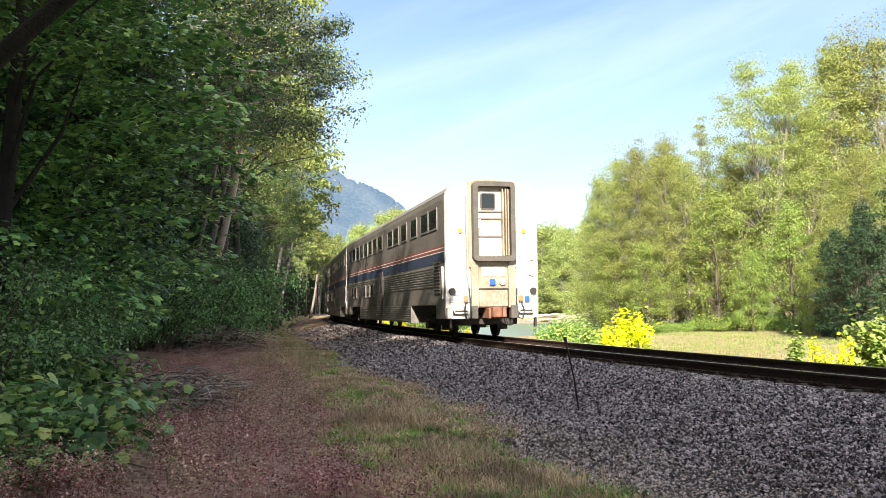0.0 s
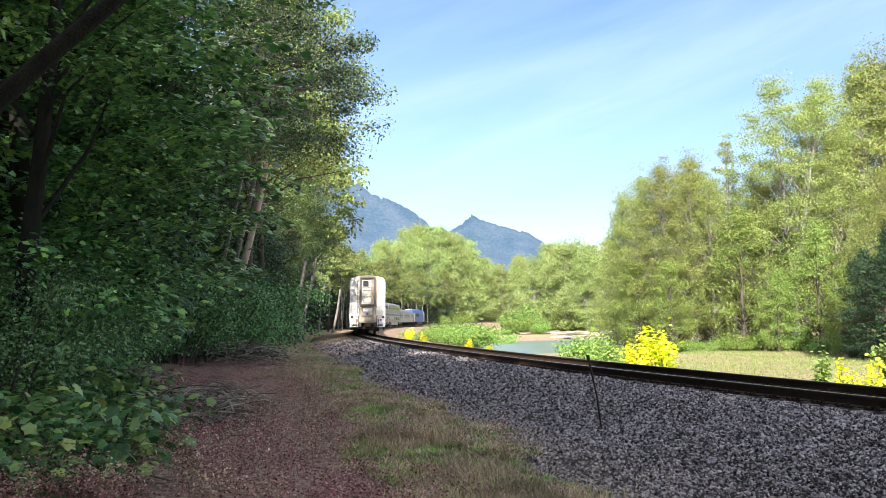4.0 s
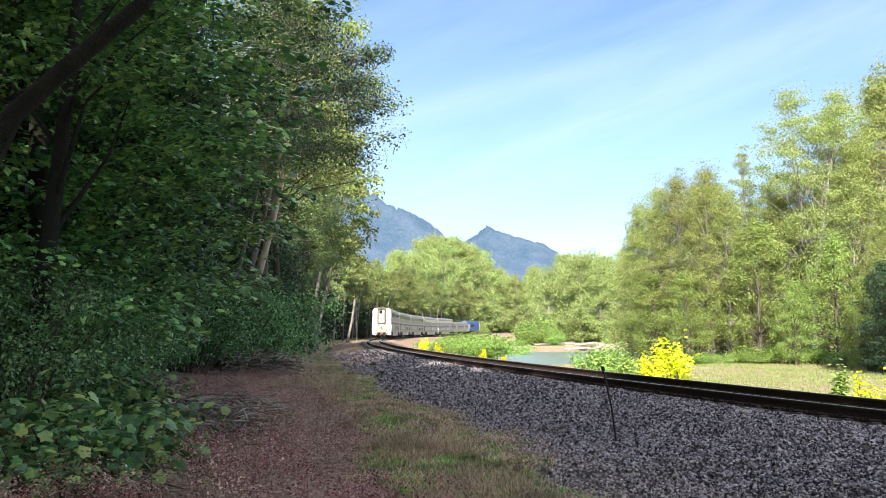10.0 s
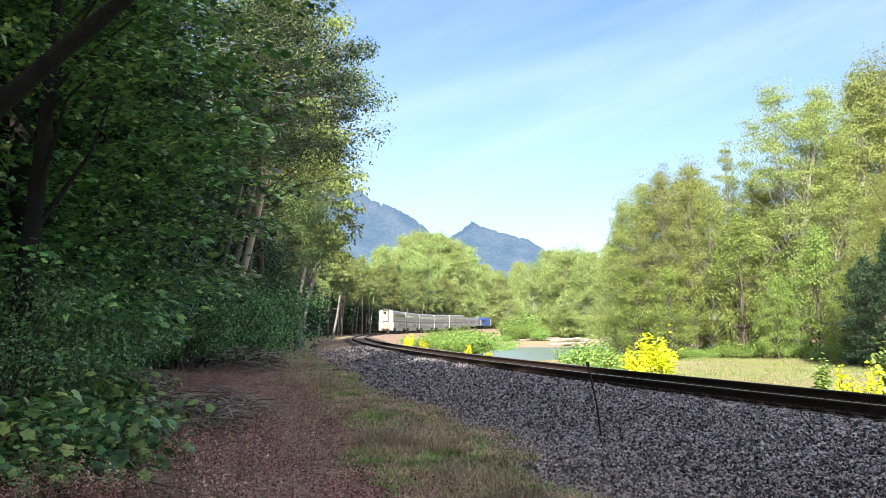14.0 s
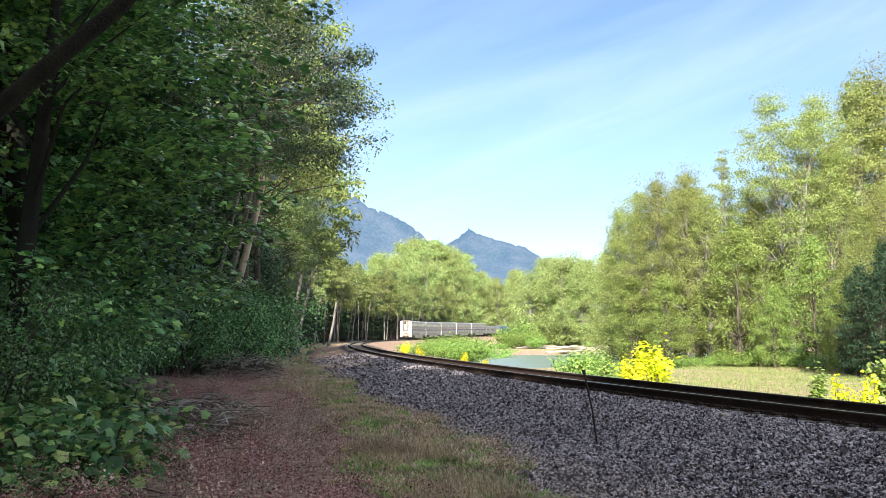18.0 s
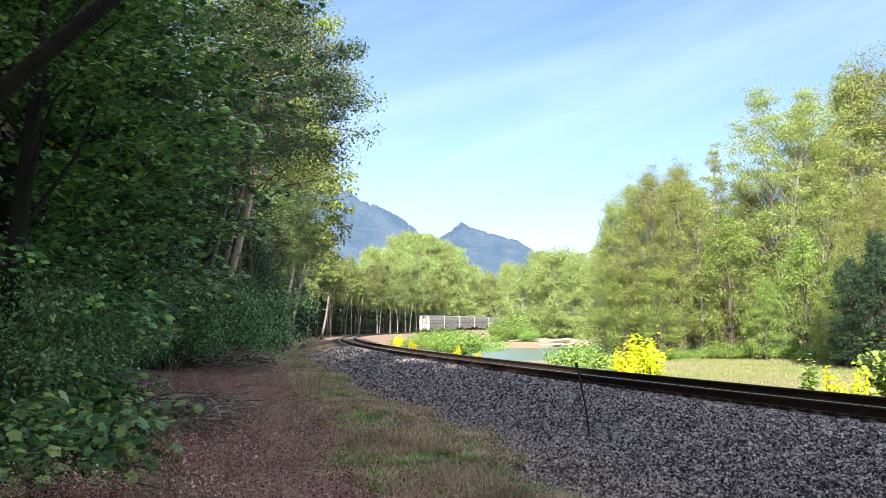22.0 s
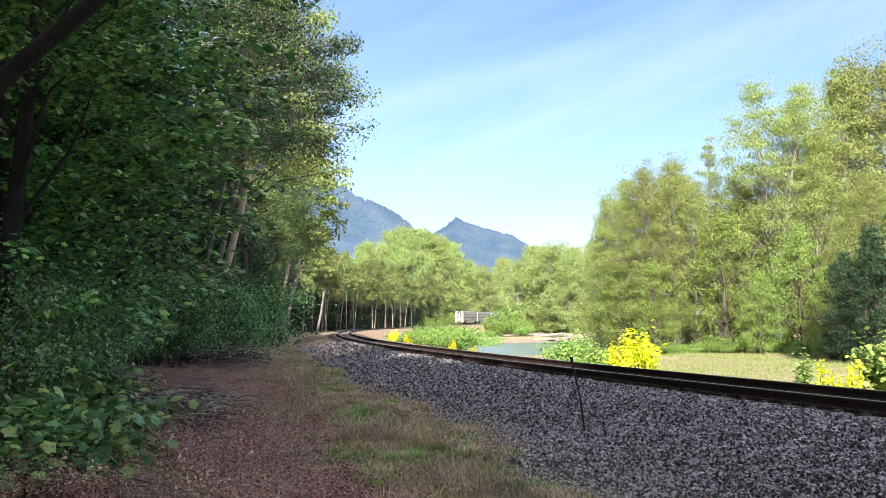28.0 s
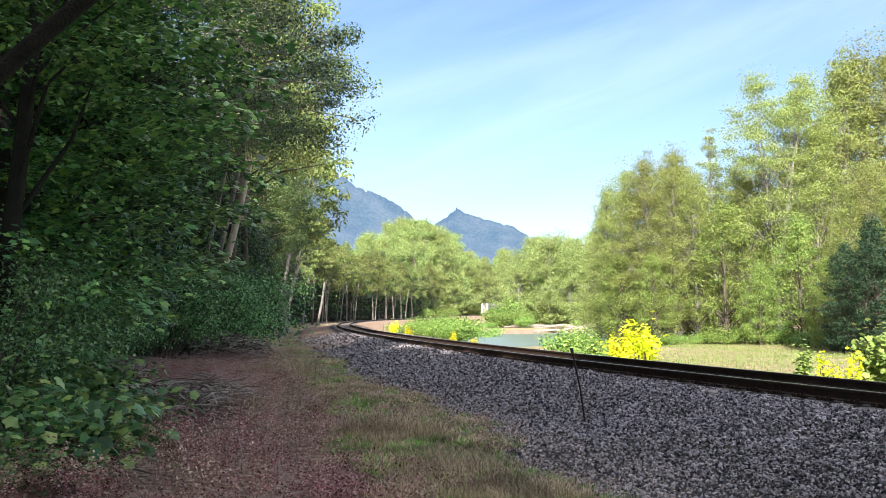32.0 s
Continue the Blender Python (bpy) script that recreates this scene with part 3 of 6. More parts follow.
def tree(name, label, height, crown_r, crown_from, leaf, n_leaves, leaf_size, bark, seed, clumps=60, trunk_r=0.22, lean=0.0, ragged=0.35, clump_r=0.9, lobed=False, top_heavy=0.0, category="tree", stems=1, shift=0.0, split=False, limbs=2, spray=False, upright=1.0):
    """A tapered trunk, limbs that reach to the clumps, and a crown of many small leaves in clumps with gaps between."""
    rng = np.random.RandomState(seed)
    root = tagged(new(name), label, category)
    wood, C = [], []
    for st in range(stems):
        off = (rng.randn(2) * 0.35 if stems > 1 else np.zeros(2))
        spread = rng.randn(2) * (0.05 * height if stems > 1 else 0.0)
        zs = np.linspace(0, 1, 9)
        wob = np.cumsum(rng.randn(9, 2) * 0.012 * height, 0) * 0.6
        tr = np.stack([off[0] + spread[0] * zs ** 1.3 + wob[:, 0] + lean * zs ** 1.5, off[1] + spread[1] * zs ** 1.3 + wob[:, 1], zs * height * (0.95 - 0.1 * rng.rand() * (st > 0))], -1)
        tr[0, 2] = -0.4
        rr = trunk_r * (1 - 0.9 * zs) * (0.8 if st else 1.0) + 0.02
        rr[0] *= 1.35
        wood.append(tube(tr, rr, 7))
        for i in range(clumps // stems):
            f = crown_from + (1 - crown_from) * rng.rand() ** (0.8 if top_heavy else 1.0)
            env = math.sin(math.pi * min(1, max(0.03, (f - crown_from + 0.10) / (1.12 - crown_from))) ** (0.75 + top_heavy)) * crown_r
            env *= 1 + ragged * rng.randn() * 0.6
            a = rng.rand() * 6.283
            r = env * (0.35 + 0.65 * math.sqrt(rng.rand()))
            base = np.array([np.interp(f, zs, tr[:, 0]), np.interp(f, zs, tr[:, 1]), f * height])
            c = base + [r * math.cos(a) + shift * math.sin(math.pi * f), r * math.sin(a), rng.randn() * 0.03 * height]
            C.append(c)
            if i % limbs == 0:
                fb = max(0.08, f - 0.10 - 0.10 * rng.rand())
                b0 = np.array([np.interp(fb, zs, tr[:, 0]), np.interp(fb, zs, tr[:, 1]), fb * height * 0.95])
                mid = (b0 + c) / 2 + [0.12 * r * rng.randn(), 0.12 * r * rng.randn(), 0.35 * r * rng.rand()]
                r0 = max(0.018, np.interp(fb, zs, rr) * 0.38)
                wood.append(tube([b0, mid, c], [r0, r0 * 0.6, 0.012], 5))
    if split:
        tk = part("trunk", mesh_of("trunk", *wood[0], bark, True), root)
        for w_ in wood[1:]:
            part("limb", mesh_of("limb", *w_, bark, True), root)
    else:
        v, f = joined(wood)
        grown, base = [], 0
        for v_, f_ in wood:
            if len(v_) == 63:
                stem_at, stem_v = base, v_
            else:
                j = int(np.argmin(np.linalg.norm(stem_v - v_[0], axis=1)))
                j2 = j + 1 if j % 7 < 6 else j - 6
                grown.append((stem_at + j, stem_at + j2, base, base + 1))
            base += len(v_)
        f = np.concatenate([f, np.array(grown)]) if grown else f
        part("trunk", mesh_of("trunk", v, f, bark, True), root)
    C = np.array(C)
    w = rng.rand(len(C)) + 0.35
    pick = rng.choice(len(C), n_leaves, p=w / w.sum())
    rad = clump_r * (0.6 + 0.8 * rng.rand(len(C)))
    d = rng.randn(n_leaves, 3) * [1, 1, 0.30 if lobed else 0.5]
    if not lobed:
        d = unit(d) * (rng.rand(n_leaves, 1) ** 0.45) * [1.8, 1.8, 1.35 * upright]
    P = C[pick] + d * rad[pick][:, None] * 0.55
    if spray:
        d = d * np.minimum(1, 1.6 / np.maximum(1e-6, np.linalg.norm(d, axis=1)))[:, None]
        flat = np.hypot(d[:, 0], d[:, 1])
        P = C[pick] + np.stack([d[:, 0], d[:, 1], 0.35 * d[:, 2] - 0.22 * flat ** 2], -1) * rad[pick][:, None] * 0.62
    P[:, 2] = np.maximum(P[:, 2], 0.15)
    out = unit(d)
    v, f = lobed_leaves(P, leaf_size, rng, up=2.0 if spray else 1.3, out=out, lobes=LOBES_FAR if spray else LOBES) if lobed else leaf_cards(P, leaf_size, rng, out=out)
    part("crown", mesh_of("crown", v, f, leaf), root)
    return root


def shrub(name, label, w, d, h, leaf, n_leaves, leaf_size, seed, lobed=False, category="shrub", stem=M_BARK, humps=14, lobes=LOBES):
    """A bush: stems fanning up from the root, leaves in humps, with an uneven outline."""
    rng = np.random.RandomState(seed)
    root = tagged(new(name), label, category)
    H = np.stack([(rng.rand(humps) - 0.5) * w, (rng.rand(humps) - 0.5) * d, h * (0.25 + 0.6 * rng.rand(humps))], -1)
    stems = []
    for c in H:
        b0 = np.array([c[0] * 0.4, c[1] * 0.4, -0.25])
        stems.append(tube([b0, (b0 + c) / 2 + [0, 0, 0.2 * h], c + [0, 0, 0.15 * h]], [0.03, 0.02, 0.008], 5))
    v, f = joined(stems)
    part("woody_base", mesh_of("woody_base", v, f, stem, True), root)
    pick = rng.randint(0, humps, n_leaves)
    dd = rng.randn(n_leaves, 3)
    rad = np.array([w, d, h * 0.8]) / math.sqrt(humps) * 0.75
    P = H[pick] + dd * rad * (0.5 + 0.5 * rng.rand(n_leaves))[:, None]
    P[:, 2] = np.where(P[:, 2] < 0.02, rng.rand(n_leaves) * 0.5 * h, P[:, 2])
    out = unit(dd)
    v, f = lobed_leaves(P, leaf_size, rng, out=out, lobes=lobes) if lobed else leaf_cards(P, leaf_size, rng, out=out)
    part("foliage", mesh_of("foliage", v, f, leaf), root)
    return root


def rebase(ob, point):
    """Moves a thing's own origin to its foot; the parts stay where they are."""
    ob.location = point
    for c in ob.children:
        c.location = -Vector(point)
    return ob


def put(ob, x, y, turn=0.0, size=1.0, tilt=(0, 0), copy=True, dz=0.0):
    """A copy (or the first) of a plant, rooted in the ground at x, y."""
    m = Matrix.LocRotScale((x, y, float(ground_z(x, y)) + dz), Euler((radians(tilt[0]), radians(tilt[1]), radians(turn))), (size, size, size))
    if copy:
        return copy_thing(ob, m @ Matrix.Diagonal((1 / ob.scale[0], 1 / ob.scale[1], 1 / ob.scale[2], 1)))
    ob.matrix_basis = m
    return ob


def planter(builders):
    """Builds the first plant of each kind where it is first wanted, then places copies of it."""
    built = {}

    def place(i, x, y, turn=0.0, size=1.0, tilt=(0, 0), dz=0.0):
        i = i % len(builders)
        first = i not in built
        if first:
            built[i] = builders[i]()
        return put(built[i], x, y, turn, size, tilt, copy=not first, dz=dz)
    return place


# ---- the wood left of the line ----
prng = np.random.RandomState(77)
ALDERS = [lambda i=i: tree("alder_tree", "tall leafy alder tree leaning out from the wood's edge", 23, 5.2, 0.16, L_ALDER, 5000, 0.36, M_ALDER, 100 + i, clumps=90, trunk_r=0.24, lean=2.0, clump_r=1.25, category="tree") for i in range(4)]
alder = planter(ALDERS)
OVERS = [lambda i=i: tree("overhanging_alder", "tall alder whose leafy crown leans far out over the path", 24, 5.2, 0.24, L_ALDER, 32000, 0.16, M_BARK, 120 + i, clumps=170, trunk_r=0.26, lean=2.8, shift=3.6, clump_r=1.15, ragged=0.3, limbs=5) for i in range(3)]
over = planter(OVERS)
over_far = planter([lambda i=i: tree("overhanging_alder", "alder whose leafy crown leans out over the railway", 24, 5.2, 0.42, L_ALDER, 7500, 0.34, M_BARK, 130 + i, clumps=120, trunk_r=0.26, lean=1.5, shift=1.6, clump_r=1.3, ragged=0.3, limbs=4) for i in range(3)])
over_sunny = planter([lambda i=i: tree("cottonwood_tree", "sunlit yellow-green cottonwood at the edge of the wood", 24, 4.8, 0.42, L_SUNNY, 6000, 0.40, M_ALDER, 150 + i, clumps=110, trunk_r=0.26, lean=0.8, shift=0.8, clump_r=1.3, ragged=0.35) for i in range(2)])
TALLS = [lambda i=i: tree("tall_alder", "tall alder with a high leafy crown over a bare trunk", 26, 4.8, 0.38, L_ALDER, 6000, 0.42, M_ALDER, 190 + i, clumps=80, trunk_r=0.26, clump_r=1.4) for i in range(3)]
tall = planter(TALLS)
FIRS = [lambda i=i: tree("dark_tree", "dense dark green tree standing inside the wood", 21, 4.2, 0.05, L_MAPLE, 2600, 0.52, M_BARK, 140 + i, clumps=80, trunk_r=0.25, clump_r=1.4) for i in range(2)]
dark = planter(FIRS)


def edge_u(y):
    """Where the wood's edge runs, metres from the line."""
    return float(np.interp(y, [16, 40, 80, 120, 400], [-10.6, -10.4, -8.4, -7.6, -7.2])) - max(0.0, 16 - y) * 0.33


for row, (du, step, s0, s1) in enumerate(((1.2, 7.0, -14, 330), (4.5, 4.5, -60, 330), (9, 8, -60, 330))):
    s = s0
    while s < s1:
        p0 = on_line(s, 0)
        p = on_line(s, edge_u(p0.y) - du - 1.2 * prng.rand() - (0 if row or s < 72 else 1.0 if s < 100 else 2.2))
        if not (p.x > -14.5 and -6 < p.y < 20) and not (row == 0 and p.y < 58) and not (row and 20 < p.y < 48 and prng.rand() < 0.75):
            if row == 0:
                (over if s < 52 else over_far if s < 66 else over_sunny)(prng.randint(3), p.x, p.y, prng.uniform(-25, 25), prng.uniform(0.85, 1.08) * (0.88 if s < 44 else 0.74 if s < 60 else 0.66 if s < 92 else 0.58 if s < 130 else 0.78), (prng.uniform(-2, 2), 0))
            elif s > 70 and row == 1 and prng.rand() < 0.5:
                tall(prng.randint(3), p.x, p.y, prng.uniform(0, 360), prng.uniform(0.55, 0.66) * (1.0 if s < 130 else 1.2))
            elif prng.rand() < 0.3:
                alder(prng.randint(4), p.x, p.y, prng.uniform(-35, 35), prng.uniform(0.82, 1.12) * (0.8 if s < 55 else 0.78), (prng.uniform(-3, 3), prng.uniform(0, 6)))
            else:
                dark(prng.randint(2), p.x, p.y, prng.uniform(0, 360), prng.uniform(0.8, 1.15) * (0.85 if s < 55 else 0.78))
        s += step * prng.uniform(0.75, 1.25) * (0.75 if row == 0 and 30 < s < 64 else 1.0 if s < 120 else 1.5)

# trees behind the camera, whose shade lies over the path and the ballast
for i, (x, y, size) in enumerate(((-9, -10, 1.1), (-6, -11, 1.02), (-3.2, -10, 0.84), (-1, -10.5, 0.8), (1.2, -10, 0.78), (3.4, -10.5, 0.76), (3.0, -16.8, 0.88), (-8, -17.5, 1.15), (-4.6, -17, 0.97), (-1.6, -17.5, 0.93), (1.2, -17, 0.9), (-2.2, -13.8, 0.86), (0.6, -13.5, 0.84),
                                  (-7.5, -3, 0.98), (-6.8, 8, 0.84))):
    tall(i, x, y, 60 * i, size)

# tall trees deep in the wood, whose crowns keep its edge in the shade
for i, (x, y, size) in enumerate(((-19, 14, 1.1), (-21, 24, 1.1))):
    tall(i, x, y, 70 * i, size)

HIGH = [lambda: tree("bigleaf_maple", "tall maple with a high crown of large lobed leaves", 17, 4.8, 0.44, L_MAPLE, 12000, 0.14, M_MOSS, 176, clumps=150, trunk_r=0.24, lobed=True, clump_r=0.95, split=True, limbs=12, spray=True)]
high = planter(HIGH)
for x, y, turn, size in ((-11.4, 23, 0, 1.05), (-9.9, 18.5, 130, 0.82), (-13, 28.5, 240, 1.05), (-5.7, 12.4, 200, 0.64)):
    high(0, x, y, turn, size)
BROADS = [lambda i=i: tree("maple_tree", "dense broadleaf maple standing at the wood's edge", 16, 5.0, 0.04, L_MAPLE, 15000, 0.17, M_MOSS, 181 + i, clumps=170, trunk_r=0.24, clump_r=0.8, limbs=8) for i in range(2)]
broad = planter(BROADS)

# dense trees inside the wood, behind the maples
for i, (x, y, size) in enumerate(((-13.5, 21, 0.78), (-15.5, 25, 0.8), (-16.5, 31, 0.78), (-17, 37, 0.7), (-13.8, 34, 0.62), (-19, 22, 0.85), (-12.5, 17, 0.75), (-11.5, 26.5, 0.7), (-20, 29, 0.9), (-16, 43, 0.6), (-15, 13, 0.8), (-11.8, 39, 0.6))):
    (dark if i % 3 else broad)(i, x, y, 77 * i, size * (1.0 if i % 3 else 1.25))

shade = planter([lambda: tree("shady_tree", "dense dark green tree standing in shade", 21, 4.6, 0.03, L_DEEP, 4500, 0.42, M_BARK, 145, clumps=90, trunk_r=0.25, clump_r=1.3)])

# the alder whose boughs hang out over the path, shade painted into its leaves
put(tree("overhanging_alder", "shaded alder whose drooping boughs hang out over the path", 15, 4.5, 0.44, L_HALF_SHADE, 80000, 0.085, M_ALDER, 127, clumps=260, trunk_r=0.2, lean=0.6, shift=4.4, clump_r=0.92, ragged=0.2, limbs=3), -11.3, 28, 0, 1.0, copy=False)

# alders that lean out over the railway, sunlight painted into their leaf colour
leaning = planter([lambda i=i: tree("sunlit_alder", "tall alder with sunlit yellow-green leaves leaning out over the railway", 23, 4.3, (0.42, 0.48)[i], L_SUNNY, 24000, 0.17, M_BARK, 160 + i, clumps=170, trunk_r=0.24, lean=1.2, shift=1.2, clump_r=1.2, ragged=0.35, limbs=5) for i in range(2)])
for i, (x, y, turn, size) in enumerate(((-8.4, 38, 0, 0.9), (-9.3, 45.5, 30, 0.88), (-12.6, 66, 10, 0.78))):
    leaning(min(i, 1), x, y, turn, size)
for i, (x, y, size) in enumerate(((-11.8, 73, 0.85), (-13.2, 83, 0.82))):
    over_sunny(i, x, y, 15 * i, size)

# alders with painted shade in their leaves, between bare trunks and the sunlit crowns
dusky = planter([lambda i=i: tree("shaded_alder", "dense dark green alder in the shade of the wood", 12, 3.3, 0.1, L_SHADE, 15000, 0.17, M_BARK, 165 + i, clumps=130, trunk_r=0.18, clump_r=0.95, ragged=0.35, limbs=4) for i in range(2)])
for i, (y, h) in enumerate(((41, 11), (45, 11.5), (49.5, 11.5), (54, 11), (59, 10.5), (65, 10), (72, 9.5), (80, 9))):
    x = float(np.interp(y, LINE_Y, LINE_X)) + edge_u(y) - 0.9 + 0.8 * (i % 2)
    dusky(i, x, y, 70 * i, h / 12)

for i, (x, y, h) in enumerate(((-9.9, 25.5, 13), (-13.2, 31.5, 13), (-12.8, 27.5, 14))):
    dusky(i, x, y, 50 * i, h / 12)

# the depth of the wood, painted shade-dark, which keeps its edge in shade
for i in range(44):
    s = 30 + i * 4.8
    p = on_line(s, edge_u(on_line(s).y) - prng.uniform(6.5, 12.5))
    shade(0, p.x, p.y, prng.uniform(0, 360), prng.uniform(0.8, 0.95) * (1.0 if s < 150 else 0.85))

# dark understorey that closes the wood further along, shade painted into its leaves
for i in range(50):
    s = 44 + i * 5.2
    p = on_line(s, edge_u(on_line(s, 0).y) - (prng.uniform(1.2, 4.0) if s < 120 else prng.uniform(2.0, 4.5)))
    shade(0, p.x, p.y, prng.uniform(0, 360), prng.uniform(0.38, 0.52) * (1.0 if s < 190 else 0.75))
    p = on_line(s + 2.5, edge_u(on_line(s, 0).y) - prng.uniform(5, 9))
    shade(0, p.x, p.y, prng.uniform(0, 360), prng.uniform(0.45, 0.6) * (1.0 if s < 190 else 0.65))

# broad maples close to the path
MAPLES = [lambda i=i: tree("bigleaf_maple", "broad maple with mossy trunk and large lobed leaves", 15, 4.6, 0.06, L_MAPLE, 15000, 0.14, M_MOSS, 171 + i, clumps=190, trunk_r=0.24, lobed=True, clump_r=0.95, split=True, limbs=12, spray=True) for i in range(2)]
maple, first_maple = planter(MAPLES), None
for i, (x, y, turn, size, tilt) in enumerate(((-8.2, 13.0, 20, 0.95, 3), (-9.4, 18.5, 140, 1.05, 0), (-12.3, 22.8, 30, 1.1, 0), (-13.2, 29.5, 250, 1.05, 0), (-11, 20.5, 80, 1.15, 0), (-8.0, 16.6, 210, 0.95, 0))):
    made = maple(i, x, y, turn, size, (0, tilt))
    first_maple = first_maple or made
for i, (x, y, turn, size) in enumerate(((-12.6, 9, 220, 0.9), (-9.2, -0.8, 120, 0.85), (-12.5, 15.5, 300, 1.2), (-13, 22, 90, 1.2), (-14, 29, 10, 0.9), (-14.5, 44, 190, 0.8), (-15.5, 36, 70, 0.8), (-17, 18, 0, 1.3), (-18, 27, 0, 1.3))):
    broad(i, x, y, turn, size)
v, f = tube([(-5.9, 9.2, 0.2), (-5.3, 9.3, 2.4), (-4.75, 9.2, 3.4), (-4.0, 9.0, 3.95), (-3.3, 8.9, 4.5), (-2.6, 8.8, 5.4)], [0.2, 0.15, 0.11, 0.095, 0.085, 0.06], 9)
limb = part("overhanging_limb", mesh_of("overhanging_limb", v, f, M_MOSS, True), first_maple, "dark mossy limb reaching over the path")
limb.matrix_parent_inverse = first_maple.matrix_basis.inverted()


def bare_trunk(name, label, px0, py0, px1, py1, d, r, material, stubs=3, bend=0.15, seed=0):
    """A slender leaning trunk between two directions, rooted in the ground."""
    rng = np.random.RandomState(seed)
    a, b = np.array(far_at(px0, py0, d)), np.array(far_at(px1, py1, d - 1.0))
    k = (float(ground_z(a[0], a[1])) - a[2]) / (b[2] - a[2])
    root_ = a + (b - a) * k
    pts = [root_ + (b - root_) * q + np.array([bend * math.sin(3.1 * q), 0, 0]) for q in np.linspace(0, 1, 7)]
    ob = tagged(new(name), label, "tree trunk")
    v, f = tube(pts, np.linspace(r, r * 0.62, 7), 9)
    part("stem", mesh_of("stem", v, f, material, True), ob)
    for i in range(stubs):
        p = pts[3 + i % 4]
        q = p + np.array([rng.uniform(-0.7, 0.7), rng.uniform(-0.6, 0.3), rng.uniform(0.0, 0.5)])
        v, f = tube([p, (p + q) / 2 + [0, 0, 0.06], q], [r * 0.25, r * 0.18, r * 0.08], 5)
        part("branch_stub", mesh_of("branch_stub", v, f, material, True), ob)
    rebase(ob, root_)


bare_trunk("broken_snag", "bare broken-topped dead trunk leaning from the wood", 386, 490, 440, 282, 36.4, 0.19, M_SNAG, 4, seed=1)
bare_trunk("broken_snag", "pale broken trunk leaning beside the snag", 372, 480, 418, 302, 36.8, 0.155, M_ALDER, 3, seed=2)
bare_trunk("leaning_alder", "slender pale alder trunk leaning from the wood", 352, 480, 402, 265, 37.2, 0.10, M_ALDER, 2, seed=3)
bare_trunk("leaning_alder", "slender pale alder trunk leaning from the wood", 487, 556, 512, 450, 62, 0.17, M_ALDER, 2, seed=4)
bare_trunk("leaning_alder", "slender pale alder trunk leaning from the wood", 505, 556, 531, 445, 64, 0.14, M_ALDER, 2, seed=5)
bare_trunk("leaning_alder", "slender pale alder trunk leaning from the wood", 563, 566, 574, 500, 135, 0.22, M_ALDER, 2, seed=6)
for i in range(34):
    s = 40 + i * 7 + prng.uniform(-3, 3)
    p = on_line(s, edge_u(on_line(s).y) - 0.8 + prng.uniform(-1.2, 1.6))
    g = float(ground_z(p.x, p.y))
    dx, h = prng.uniform(-0.5, 1.4), prng.uniform(7, 11)
    v, f = tube([(p.x, p.y, g - 0.3), (p.x + dx * 0.4, p.y, g + h * 0.5), (p.x + dx, p.y, g + h)], [0.17, 0.13, 0.08], 7)
    ob = tagged(new("leaning_alder"), "slender pale alder stem at the wood's edge", "tree trunk")
    part("stem", mesh_of("stem", v, f, M_ALDER if i % 3 else M_BARK, True), ob)
    rebase(ob, (p.x, p.y, g))

# shrubs along the wood's edge
SHRUBS = [lambda i=i: shrub("edge_shrub", "dense green shrub at the wood's edge", 3.6, 3.4, 2.7, L_SHRUB, 12000, 0.065, 200 + i, humps=26) for i in range(3)]
bush = planter(SHRUBS)
bush_far = planter([lambda i=i: shrub("edge_shrub", "dense green shrub at the wood's edge", 3.6, 3.4, 2.7, L_SHRUB, 7000, 0.095, 210 + i, humps=20) for i in range(3)])


def clear_of_path(x, y, size):
    """Keeps a shrub's near side off the weeds and the brush heap."""
    return min(x, y * float(np.interp(y, [8, 12.6, 17, 25, 31, 35, 40, 60], [-0.42, -0.398, -0.37, -0.325, -0.275, -0.228, -0.2, -0.19])) - 1.9 * size)


s = -14.0
while s < 62:
    p0 = on_line(s)
    p = on_line(s, edge_u(p0.y) - 0.9 - 0.6 * prng.rand())
    size = prng.uniform(0.85, 1.15) * (1 if s < 40 else 0.9)
    (bush if s < 32 else bush_far)(prng.randint(3), clear_of_path(p.x, p.y, size), p.y, prng.uniform(0, 360), size)
    s += 2.3 if s < 40 else 4.5

s = 300.0
thicket = planter([lambda i=i: shrub("edge_shrub", "dense green shrub at the wood's edge", 3.6, 3.4, 2.7, L_MAPLE, 2600, 0.17, 214 + i, humps=16) for i in range(2)])
sunny = planter([lambda: shrub("edge_shrub", "sunlit light green shrub at the wood's edge", 3.6, 3.4, 2.7, L_GREEN, 2200, 0.2, 219, humps=16)])
while s < 345:
    p = on_line(s, edge_u(100) - 1.2 - 2.5 * prng.rand())
    sunny(prng.randint(3), p.x, p.y, prng.uniform(0, 360), prng.uniform(0.9, 1.5))
    s += 4.2
for px, d in ((300, 19), (335, 21), (372, 24), (405, 27), (250, 16), (200, 14)):
    x, y, _ = far_at(px - 18, 0, d)
    size = prng.uniform(0.75, 0.98)
    bush(int(px) % 3, clear_of_path(x, y, size), y, prng.uniform(0, 360), size)
for x, y, size in ((-10.2, 36, 1.5), (-11.5, 33, 1.4), (-12.2, 30, 1.5), (-10.0, 40, 1.5), (-9.6, 44, 1.4), (-10.5, 27, 1.2), (-12.5, 38, 1.8), (-9.6, 49, 1.3), (-9.6, 54, 1.3), (-10, 60, 1.3)):
    bush_far(int(y) % 3, clear_of_path(x, y, size), y, 40 * y, size)
